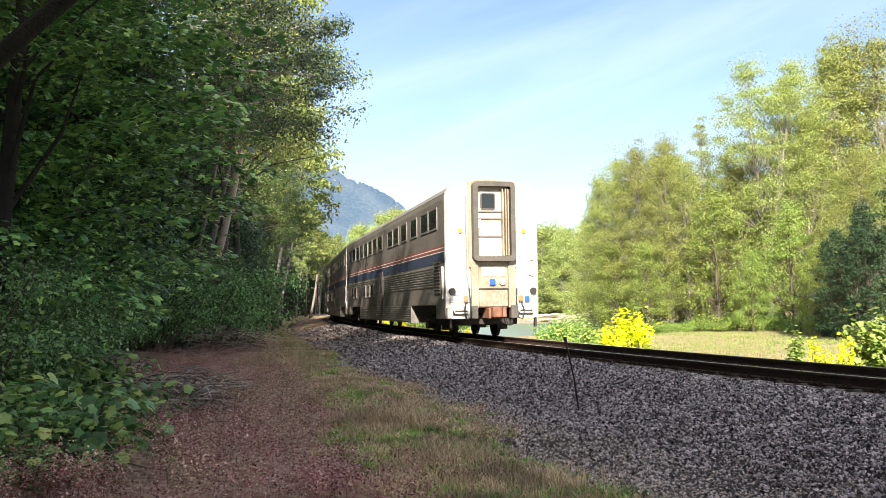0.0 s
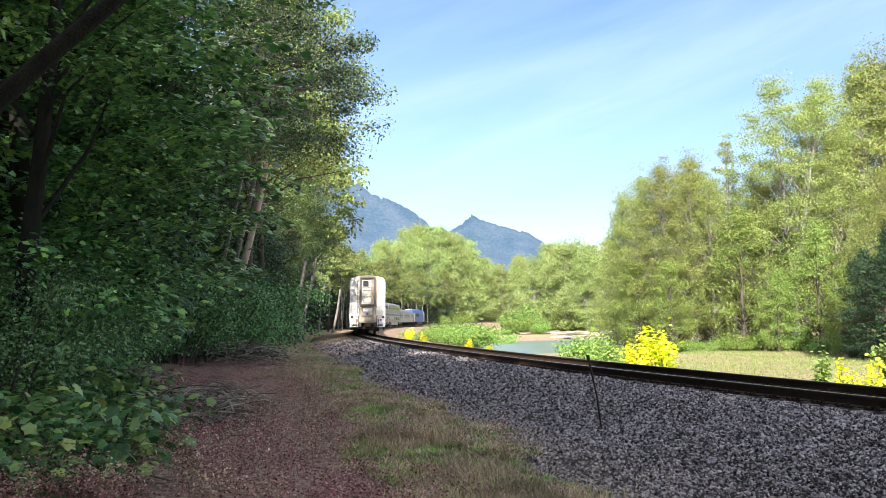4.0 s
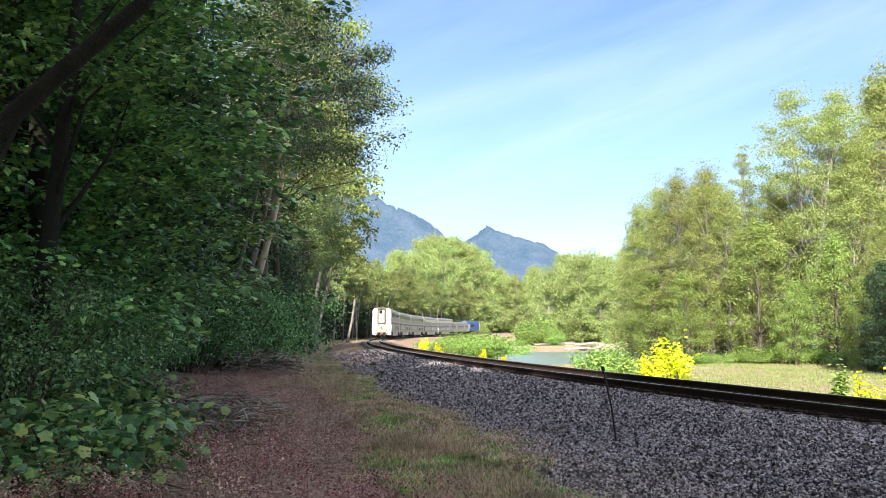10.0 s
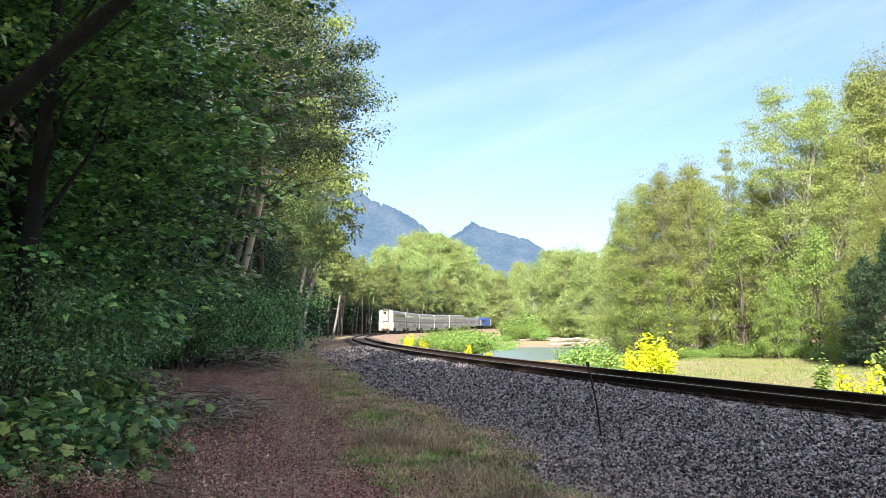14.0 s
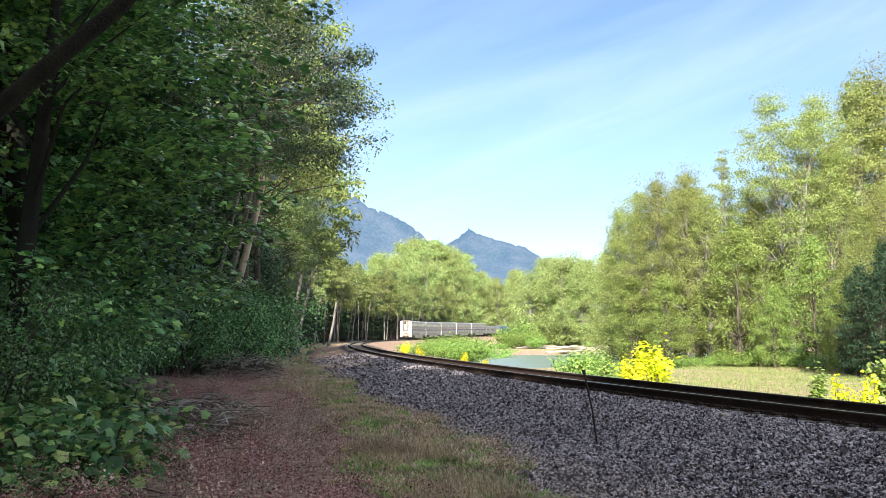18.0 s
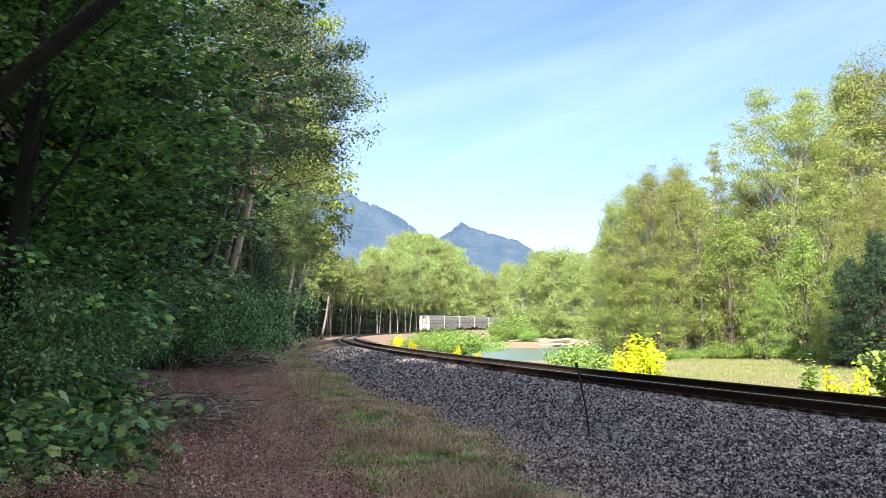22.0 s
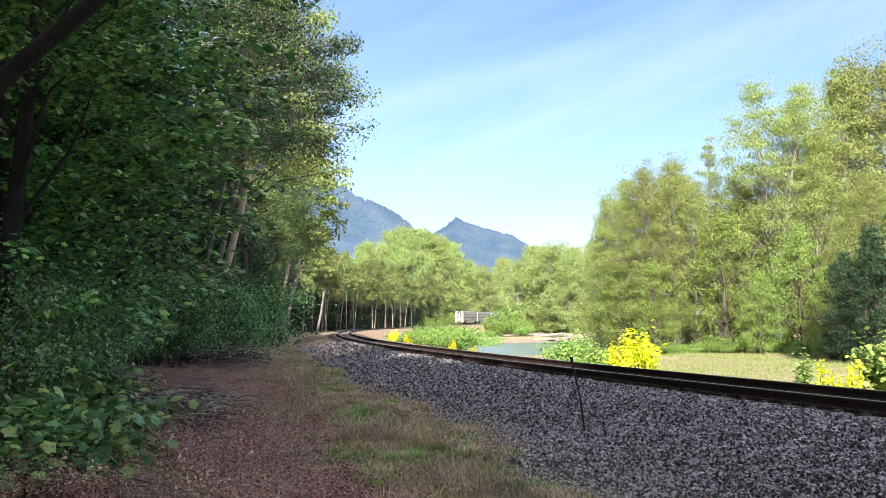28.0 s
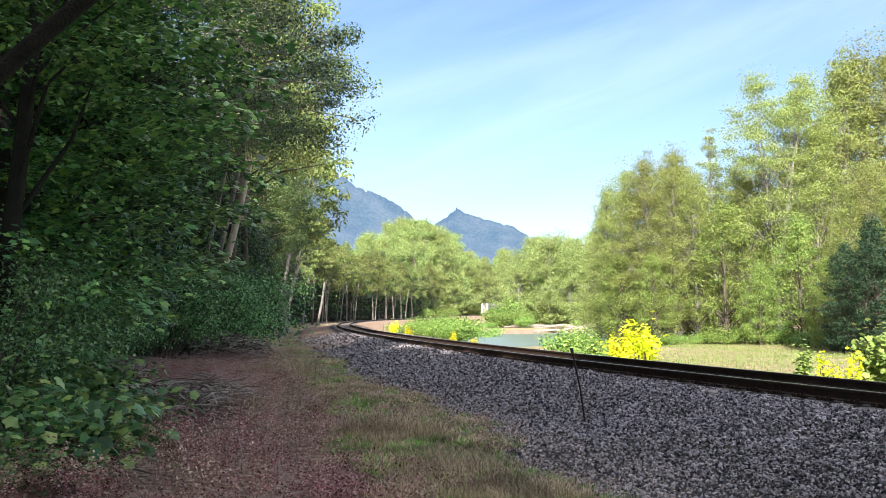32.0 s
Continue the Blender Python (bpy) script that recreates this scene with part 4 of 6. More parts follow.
for x, y, size in ((-10.0, 36.4, 1.35), (-9.0, 38.8, 1.45), (-10.9, 34.8, 1.25), (-8.9, 33.5, 1.15), (-9.2, 36.2, 1.3), (-9.6, 30.5, 1.15), (-9.4, 41.5, 1.3)):
    bush_far(int(10 * y) % 3, x, y, 55 * y, size)

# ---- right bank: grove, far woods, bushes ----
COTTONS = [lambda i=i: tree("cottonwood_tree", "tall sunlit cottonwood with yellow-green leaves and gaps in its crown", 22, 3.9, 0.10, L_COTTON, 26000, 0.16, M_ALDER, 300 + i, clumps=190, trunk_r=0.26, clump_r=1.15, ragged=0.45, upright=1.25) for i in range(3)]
GREENS = [lambda i=i: tree("broadleaf_tree", "rounded bright green broadleaf tree in full sun", 17, 4.4, 0.10, L_GREEN, 12000, 0.24, M_BARK, 330 + i, clumps=120, trunk_r=0.22, clump_r=1.4, upright=1.3) for i in range(2)]
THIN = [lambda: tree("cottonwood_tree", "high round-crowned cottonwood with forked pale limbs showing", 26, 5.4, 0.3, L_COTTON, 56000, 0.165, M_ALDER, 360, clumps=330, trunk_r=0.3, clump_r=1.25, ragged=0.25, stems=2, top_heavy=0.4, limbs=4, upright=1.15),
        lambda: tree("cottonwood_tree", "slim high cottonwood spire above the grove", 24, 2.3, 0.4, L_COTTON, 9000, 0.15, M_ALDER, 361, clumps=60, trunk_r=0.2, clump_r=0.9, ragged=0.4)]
cotton, green, thin = planter(COTTONS), planter(GREENS), planter(THIN)


def grow(kind, i, px, top, d, nominal, turn=None):
    """A tree whose top shows at that height when it stands d metres off."""
    x, y, z = far_at(px, top, d)
    base = float(ground_z(x, y))
    kind(i, x, y, prng.uniform(0, 360) if turn is None else turn, (z - base) / nominal)


for i, (px, top, d) in enumerate(((1062, 385, 108), (1088, 335, 104), (1120, 300, 100), (1150, 285, 96), (1180, 272, 92), (1215, 292, 94), (1330, 315, 90), (1300, 300, 97), (1440, 215, 88),
                                  (1500, 110, 90), (1545, 95, 92), (1600, 80, 90), (1470, 230, 96), (1240, 330, 100), (1105, 335, 98), (1136, 312, 104), (1166, 300, 100), (1197, 296, 90), (1230, 315, 88), (1272, 325, 95), (1315, 335, 99), (1346, 300, 95), (1402, 262, 90), (1500, 325, 74), (1548, 300, 72), (1595, 320, 70))):
    grow(cotton, i, px, top, d, 21.5)
for i, (px, top, d) in enumerate(((1285, 365, 84), (1160, 450, 86), (1420, 390, 80), (1105, 450, 96), (1345, 470, 80), (1465, 455, 72))):
    grow(green, i, px, top, d, 17)
for i, px, top, d in ((1, 1258, 228, 90), (0, 1372, 142, 88), (1, 1415, 160, 92), (1, 1498, 102, 95), (1, 1546, 112, 95), (1, 1072, 352, 110), (1, 1205, 282, 96)):
    grow(thin, i, px, top, d, (26, 24)[i])
gloom = planter([lambda: tree("shady_tree", "dense tree at the edge of the grove, leaves painted shade-dark", 21, 4.6, 0.03, L_GLOOM, 9000, 0.3, M_BARK, 146, clumps=110, trunk_r=0.25, clump_r=1.3)])
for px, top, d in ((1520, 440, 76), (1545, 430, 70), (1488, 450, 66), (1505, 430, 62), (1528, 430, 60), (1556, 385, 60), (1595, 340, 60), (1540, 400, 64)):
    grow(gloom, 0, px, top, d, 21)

# far woods behind the gravel bar and along the line's far end
FARS = [lambda i=i: tree("far_tree", "sunlit broadleaf tree in the far riverside wood", 22, 6.0, 0.02, L_FAR, 12000, 0.36, M_ALDER, 400 + i, clumps=110, trunk_r=0.24, clump_r=1.7, ragged=0.5, upright=1.3) for i in range(3)]
far_tree = planter(FARS)
for i in range(22):
    px = 922 + i * 7.3 + prng.uniform(-6, 6)
    grow(far_tree, 1 + i % 2, px, 428 + 14 * prng.randn() * 0.6 + (18 if px < 930 else 0), 186 + prng.uniform(0, 26), 22)
for i in range(46):
    px = 636 + i * 5.8 + prng.uniform(-5, 5)
    top = float(np.interp(px, [630, 690, 720, 790, 830, 850, 900], [430, 398, 392, 412, 440, 460, 450])) + prng.uniform(-6, 22)
    d = float(np.interp(px, [630, 700, 800, 900], [285, 330, 400, 430])) + prng.uniform(8, 50)
    grow(far_tree, i % 3, px, top, d, 22)

# sunlit bushes beside the line
LINEB = [lambda i=i: shrub("riverside_bush", "sunlit green bush beside the railway", 4.5, 4.5, 2.2, L_LINE, 3600, 0.19, 500 + i) for i in range(2)]
lineb = planter(LINEB)
SLIMS = [lambda i=i: shrub("trackside_bush", "green leafy bush standing behind the rails", 1.7, 1.7, 2.2, L_LINE, 1300, 0.17, 520 + i, humps=9) for i in range(2)]
slim = planter(SLIMS)
for px, top, d, k in ((725, 566, 88, 1.0), (752, 558, 92, 1.1), (782, 556, 98, 1.15), (808, 560, 96, 1.1), (770, 566, 82, 1.0), (990, 575, 48, 0.9), (1020, 568, 50, 0.9), (1045, 580, 46, 0.8),
                      (1060, 590, 40, 0.7)):
    x, y, z = far_at(px, top, d)
    b = float(ground_z(x, y))
    (slim if d < 60 else lineb)(int(px) % 2, x, y, prng.uniform(0, 360), max(0.3, (z - b) / 2.3))
SAPS = [lambda i=i, leaf=leaf, nm=nm, lab=lab, n=n: shrub(nm, lab, *((0.8, 0.8) if i < 3 else (0.5, 0.5)), 2.0, leaf, n, 0.15, 540 + i, lobed=True, lobes=BROAD_LOBES, humps=8) for i, (leaf, nm, lab, n) in enumerate((
    (L_YELLOW, "yellow_bush", "maple sapling with vivid yellow leaves beside the railway", 620), (L_YELLOW, "yellow_bush", "maple sapling with vivid yellow leaves beside the railway", 520),
    (L_SAP, "green_sapling", "maple sapling with light green lobed leaves behind the rails", 620), (L_YELLOW, "yellow_bush", "slim maple sapling with vivid yellow leaves beside the railway", 230)))]
sap = planter(SAPS)
for i, px, top, d in ((0, 697, 566, 80), (0, 722, 574, 70), (1, 802, 588, 64), (0, 838, 596, 58), (0, 1094, 578, 33), (1, 1119, 586, 33.5), (0, 1133, 560, 33), (3, 1452, 628, 21.5), (3, 1475, 646, 21.8), (3, 1506, 622, 22),
                      (2, 1416, 616, 23.5), (2, 1548, 588, 23), (2, 1580, 580, 22.5), (2, 1010, 588, 42), (2, 1050, 592, 38), (2, 1085, 606, 35)):
    x, y, z = far_at(px, top, d)
    b = float(ground_z(x, y))
    sap(i, x, y, prng.uniform(0, 360), max(0.25, (z - b) / 2.1))
for px, top, d, k in ((885, 545, 176, 0), (905, 550, 170, 1), (925, 560, 165, 0), (848, 575, 138, 1), (868, 570, 168, 0)):
    x, y, z = far_at(px, top, d)
    lineb(k, x, y, prng.uniform(0, 360), (z - float(ground_z(x, y))) / 2.3)
for i, (px, top, d) in enumerate(((884, 531, 176), (896, 527, 181))):
    x, y, z = far_at(px, top, d)
    slim(i, x, y, 70 * i, (z - float(ground_z(x, y))) / 2.3)
# near-black trees behind the grove paint the shade in its gaps
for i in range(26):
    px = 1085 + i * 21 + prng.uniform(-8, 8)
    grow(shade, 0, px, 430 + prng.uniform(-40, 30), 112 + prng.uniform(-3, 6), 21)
for i in range(18):
    px = 1075 + i * 28 + prng.uniform(-9, 9)
    x, y, z = far_at(px, 0, float(np.interp(px, [1060, 1200, 1400, 1600], [96, 86, 80, 66])) + prng.uniform(-3, 3))
    (lineb if px < 1370 else thicket)(i % 2, x, y, prng.uniform(0, 360), prng.uniform(0.3, 0.8))


# ---- the train ----
def box(bm, x0, x1, y0, y1, z0, z1, bevel=0.0):
    v = [bm.verts.new(c) for c in ((x0, y0, z0), (x1, y0, z0), (x1, y1, z0), (x0, y1, z0), (x0, y0, z1), (x1, y0, z1), (x1, y1, z1), (x0, y1, z1))]
    fs = [bm.faces.new([v[i] for i in q]) for q in ((3, 2, 1, 0), (4, 5, 6, 7), (0, 1, 5, 4), (1, 2, 6, 5), (2, 3, 7, 6), (3, 0, 4, 7))]
    if bevel:
        bmesh.ops.bevel(bm, geom=list({e for f in fs for e in f.edges}), offset=bevel, segments=2, affect="EDGES", profile=0.5)


def box_mesh(name, material, *boxes, bevel=0.0):
    bm = bmesh.new()
    for b in boxes:
        box(bm, *b, bevel=bevel)
    me = bpy.data.meshes.new(name)
    bm.to_mesh(me)
    bm.free()
    me.materials.append(material)
    return me


def hull(section, y0, y1, name, material, smooth=False):
    """A closed cross-section (x, z) drawn out from y0 to y1 with end caps."""
    bm = bmesh.new()
    a = [bm.verts.new((x, y0, z)) for x, z in section]
    b = [bm.verts.new((x, y1, z)) for x, z in section]
    n = len(section)
    for i in range(n):
        f = bm.faces.new((a[i], a[(i + 1) % n], b[(i + 1) % n], b[i]))
        f.smooth = smooth
    bm.faces.new(a[::-1])
    bm.faces.new(b)
    bmesh.ops.recalc_face_normals(bm, faces=bm.faces)
    me = bpy.data.meshes.new(name)
    bm.to_mesh(me)
    bm.free()
    me.materials.append(material)
    return me


def ring(name, material, w, z0, z1, thick, y0, y1, corner=0.14):
    """A rounded upright frame round an opening."""
    def loop(hw, a, b, r):
        pts = []
        for cx, cz, start in ((hw - r, b - r, 0), (-hw + r, b - r, 90), (-hw + r, a + r, 180), (hw - r, a + r, 270)):
            for k in range(5):
                q = radians(start + k * 22.5)
                pts.append((cx + r * math.cos(q), cz + r * math.sin(q)))
        return pts
    o, i = loop(w, z0, z1, corner), loop(w - thick, z0 + thick, z1 - thick, corner * 0.5)
    bm = bmesh.new()
    L = [[bm.verts.new((x, y, z)) for x, z in pts] for y, pts in ((y0, o), (y0, i), (y1, i), (y1, o))]
    n = len(o)
    for k in range(4):
        p, q = L[k], L[(k + 1) % 4]
        for j in range(n):
            bm.faces.new((p[j], p[(j + 1) % n], q[(j + 1) % n], q[j]))
    bmesh.ops.recalc_face_normals(bm, faces=bm.faces)
    me = bpy.data.meshes.new(name)
    bm.to_mesh(me)
    bm.free()
    me.materials.append(material)
    return me


def tube_mesh(name, material, points, radius, sides=8):
    v, f = tube(points, [radius] * len(points), sides)
    return mesh_of(name, v, f, material, True)


def disc(name, material, cx, cz, r, y0, y1, sides=16):
    """A short round boss facing along y."""
    return hull([(cx + r * math.cos(2 * math.pi * k / sides), cz + r * math.sin(2 * math.pi * k / sides)) for k in range(sides)], y0, y1, name, material, False)


M_SIDE = mat("dull_stainless_steel", (0.165, 0.155, 0.145), (0.265, 0.25, 0.235), 0.8, 0.45, 0.4, bump=0.08)
M_FLUTE = mat("fluted_stainless_steel", (0.20, 0.19, 0.18), (0.33, 0.315, 0.30), 1.2, 0.36, 0.6, bump=0.05)
M_ROOF = mat("weathered_roof_steel", (0.20, 0.19, 0.18), (0.34, 0.32, 0.30), 0.9, 0.55, 0.4)
M_END = mat("white_painted_end", (0.56, 0.545, 0.51), (0.82, 0.81, 0.78), 0.9, 0.35, fine=6)
M_GREY = mat("grey_rubber", (0.055, 0.05, 0.045), (0.11, 0.10, 0.09), 3, 0.7)
M_TAN = mat("dusty_tan_steel", (0.20, 0.155, 0.11), (0.44, 0.37, 0.29), 1.6, 0.5, 0.3)
M_RUST = mat("rusty_coupler", (0.14, 0.06, 0.04), (0.30, 0.16, 0.10), 5, 0.8, 0.2)
M_DARK = mat("dark_running_gear", (0.02, 0.018, 0.016), (0.06, 0.05, 0.045), 4, 0.8)
M_PANEL = mat("cream_door_panel", (0.34, 0.30, 0.24), (0.56, 0.51, 0.43), 2, 0.4)
M_GLASS = plain("dark_window_glass", (0.015, 0.018, 0.02), 0.05)
M_RED, M_WHITE = mat("red_stripe", (0.27, 0.06, 0.05), (0.36, 0.085, 0.07), 1, 0.45), mat("white_stripe", (0.66, 0.65, 0.62), (0.76, 0.75, 0.72), 1, 0.45)
M_BLUE = mat("blue_stripe", (0.03, 0.045, 0.085), (0.05, 0.068, 0.115), 1, 0.45)
M_LOCO = mat("blue_locomotive_paint", (0.012, 0.05, 0.22), (0.02, 0.075, 0.28), 0.8, 0.5)
M_LOCOGREY = mat("silver_locomotive_paint", (0.40, 0.40, 0.42), (0.52, 0.52, 0.54), 0.8, 0.4, 0.3)
M_AMBER = plain("amber_lens", (0.75, 0.36, 0.04), 0.25)
M_TAGBLUE, M_ORANGE = plain("blue_plug_cover", (0.02, 0.09, 0.42), 0.4), plain("orange_connector", (0.60, 0.16, 0.07), 0.5)
M_BLACK = plain("black_hose", (0.02, 0.02, 0.02), 0.6)
M_PINK = mat("dusty_pink_panel", (0.44, 0.34, 0.30), (0.62, 0.54, 0.49), 3, 0.5)

HALF, TOP = 1.55, 4.93
UPPER = [(HALF, 4.34), (1.52, 4.52), (1.42, 4.67), (1.26, 4.77), (1.0, 4.83), (0.55, 4.90), (0, TOP), (-0.55, 4.90), (-1.0, 4.83), (-1.26, 4.77), (-1.42, 4.67), (-1.52, 4.52), (-HALF, 4.34)]
SHELL = [(-HALF, 1.05), (HALF, 1.05)] + UPPER
WHEEL_R = 0.457


def wheelset_mesh(gauge_half=0.75):
    pieces = [tube([(-gauge_half, 0, 0), (gauge_half, 0, 0)], [0.085, 0.085], 10)]
    for s in (-1, 1):
        for x0, x1, r in ((0.685, 0.715, WHEEL_R + 0.025), (0.715, 0.82, WHEEL_R)):
            v, f = tube([(s * x0, 0, 0), (s * x0, 0, 0.0), (s * x1, 0, 0), (s * x1, 0, 0)], [0.02, r, r, 0.02], 20)
            v = np.array([(p[0], p[1], p[2]) for p in v])
            ring_n = 20
            for k, (x, rr) in enumerate(((x0, 0.02), (x0, r), (x1, r), (x1, 0.02))):
                for j in range(ring_n):
                    w = 2 * math.pi * j / ring_n
                    v[k * ring_n + j] = (s * x, rr * math.cos(w), rr * math.sin(w))
            pieces.append((v, f))
        for k in range(5):
            w = k * 2 * math.pi / 5
            v, f = tube([(s * 0.83, 0.09 * math.cos(w), 0.09 * math.sin(w)), (s * 0.83, 0.33 * math.cos(w), 0.33 * math.sin(w))], [0.03, 0.02], 4)
            pieces.append((v, f))
    v, f = joined(pieces)
    return mesh_of("wheelset", v, f, M_DARK)


WHEELSET = wheelset_mesh()
TRUCK_FRAME = box_mesh("truck_frame", M_DARK, (-1.06, -0.88, -1.75, 1.75, -0.02, 0.22), (0.88, 1.06, -1.75, 1.75, -0.02, 0.22), (-1.0, 1.0, -0.25, 0.25, -0.05, 0.28),
                       (-1.12, -0.84, -1.55, -1.05, -0.22, 0.12), (-1.12, -0.84, 1.05, 1.55, -0.22, 0.12), (0.84, 1.12, -1.55, -1.05, -0.22, 0.12), (0.84, 1.12, 1.05, 1.55, -0.22, 0.12), bevel=0.02)
SPRING = tube_mesh("spring", M_DARK, [(0, 0, -0.1), (0, 0, 0.34)], 0.13, 10)
ROLLERS = []


def add_trucks(root, centres, rolling=False):
    for c in centres:
        tk = part("truck", TRUCK_FRAME, root)
        tk.location = (0, c, WHEEL_R)
        for sx in (-1, 1):
            sp = part("spring", SPRING, tk)
            sp.location = (sx * 0.97, 0, 0.02)
        for dy in (-1.3, 1.3):
            w = part("wheelset", WHEELSET, tk, "dark steel wheels on an axle")
            w.location = (0, dy, 0)
            if rolling:
                ROLLERS.append((w, dy))


WINDOW = box_mesh("window", M_GLASS, (-0.012, 0.012, -0.56, 0.56, -0.30, 0.30), bevel=0.004)
WINDOW_SMALL = box_mesh("window", M_GLASS, (-0.012, 0.012, -0.40, 0.40, -0.25, 0.25), bevel=0.004)
FRAME_BIG = box_mesh("window_frame", M_FLUTE, (-0.02, 0.02, -0.62, -0.56, -0.36, 0.36), (-0.02, 0.02, 0.56, 0.62, -0.36, 0.36), (-0.02, 0.02, -0.56, 0.56, 0.30, 0.36), (-0.02, 0.02, -0.56, 0.56, -0.36, -0.30))
FRAME_SMALL = box_mesh("window_frame", M_SIDE, (-0.02, 0.02, -0.45, -0.40, -0.30, 0.30), (-0.02, 0.02, 0.40, 0.45, -0.30, 0.30), (-0.02, 0.02, -0.40, 0.40, 0.25, 0.30), (-0.02, 0.02, -0.40, 0.40, -0.30, -0.25))


def flutes(name, y0, y1, z0, z1, pitch=0.085, half=HALF):
    """One corrugated sheet on each side, with raised horizontal ribs."""
    bm = bmesh.new()
    for s in (-1, 1):
        prof = []
        z = z0
        while z < z1:
            prof += [(0.004, z), (0.024, z + pitch * 0.18), (0.024, z + pitch * 0.58), (0.004, z + pitch * 0.76)]
            z += pitch
        rows = [[bm.verts.new((s * (half + o), y, zz)) for o, zz in prof] for y in (y0, y1)]
        for i in range(len(prof) - 1):
            bm.faces.new((rows[0][i], rows[0][i + 1], rows[1][i + 1], rows[1][i]))
    bmesh.ops.recalc_face_normals(bm, faces=bm.faces)
    me = bpy.data.meshes.new(name)
    bm.to_mesh(me)
    bm.free()
    me.materials.append(M_FLUTE)
    return me


FLUTE_LOW, FLUTE_MID_A, FLUTE_MID_B = flutes("fluting", -6.85, 6.85, 0.46, 1.0), flutes("fluting", -10.9, -1.0, 1.62, 2.28), flutes("fluting", 0.9, 12.3, 1.62, 2.28)
BODY = hull(SHELL, -12.5, 12.5, "body", M_SIDE)
ROOFING = hull([(p[0] * 1.004, p[1] + 0.006) for p in UPPER[1:-1]] + [(-1.45, 4.45), (1.45, 4.45)], -12.48, 12.48, "roof", M_ROOF)
SKIRT = box_mesh("skirt", M_SIDE, (-HALF, HALF, -6.9, 6.9, 0.42, 1.06), (-HALF, -1.40, -12.5, -11.2, 0.62, 1.06), (1.40, HALF, -12.5, -11.2, 0.62, 1.06),
                 (-HALF, -1.40, 11.2, 12.5, 0.62, 1.06), (1.40, HALF, 11.2, 12.5, 0.62, 1.06))


def band(name, material, z0, z1):
    return box_mesh(name, material, (-HALF - 0.008, -HALF + 0.01, -12.45, 12.45, z0, z1), (HALF - 0.01, HALF + 0.008, -12.45, 12.45, z0, z1))


STRIPES = [(band("red_band", M_RED, 2.865, 2.905), "thin red stripe"), (band("white_band", M_WHITE, 2.815, 2.845), "thin white stripe"), (band("red_band", M_RED, 2.75, 2.79), "thin red stripe"),
           (band("white_band", M_WHITE, 2.70, 2.725), "thin white stripe"), (band("blue_band", M_BLUE, 2.36, 2.69), "broad dark blue stripe")]
LOUVRE = box_mesh("louvre", M_DARK, (-0.012, 0.012, -0.42, 0.42, -0.55, 0.55))
LOUVRE_SLAT = box_mesh("louvre_slat", M_FLUTE, (-0.02, 0.02, -0.42, 0.42, -0.018, 0.012))
SIDE_DOOR = box_mesh("side_door", M_SIDE, (-0.018, 0.018, -0.5, 0.5, -1.0, 1.0), bevel=0.012)
DOOR_PANE = box_mesh("door_window", M_GLASS, (-0.025, 0.025, -0.18, 0.18, -0.35, 0.35), bevel=0.01)
RAILING = box_mesh("grab_rail", M_END, (-0.04, 0.04, -0.015, 0.015, -0.5, 0.5))
GANGWAY = ring("gangway_frame", M_GREY, 0.70, 2.38, 4.84, 0.15, -13.0, -12.6)
UNDERFRAME = box_mesh("underframe", M_DARK, (-1.25, 1.25, -12.3, -7.0, 0.78, 1.05), bevel=0.02)
BRAKE_BOX = box_mesh("brake_box", M_DARK, (-1.0, 1.0, -12.1, -11.2, 0.42, 0.78), bevel=0.04)
END_WALL = hull([(p[0] * 0.995, p[1] - 0.01) for p in UPPER] + [(-HALF * 0.995, 0.95), (HALF * 0.995, 0.95)], -12.62, -12.5, "end_wall", M_END)


def raise_body(root, k=1.04):
    """Makes the bodywork a little taller over the rails; the trucks keep their size."""
    for c in root.children:
        if not c.name.startswith("truck") and c.scale.z == 1.0:
            c.scale.z = k
            c.location.z *= k


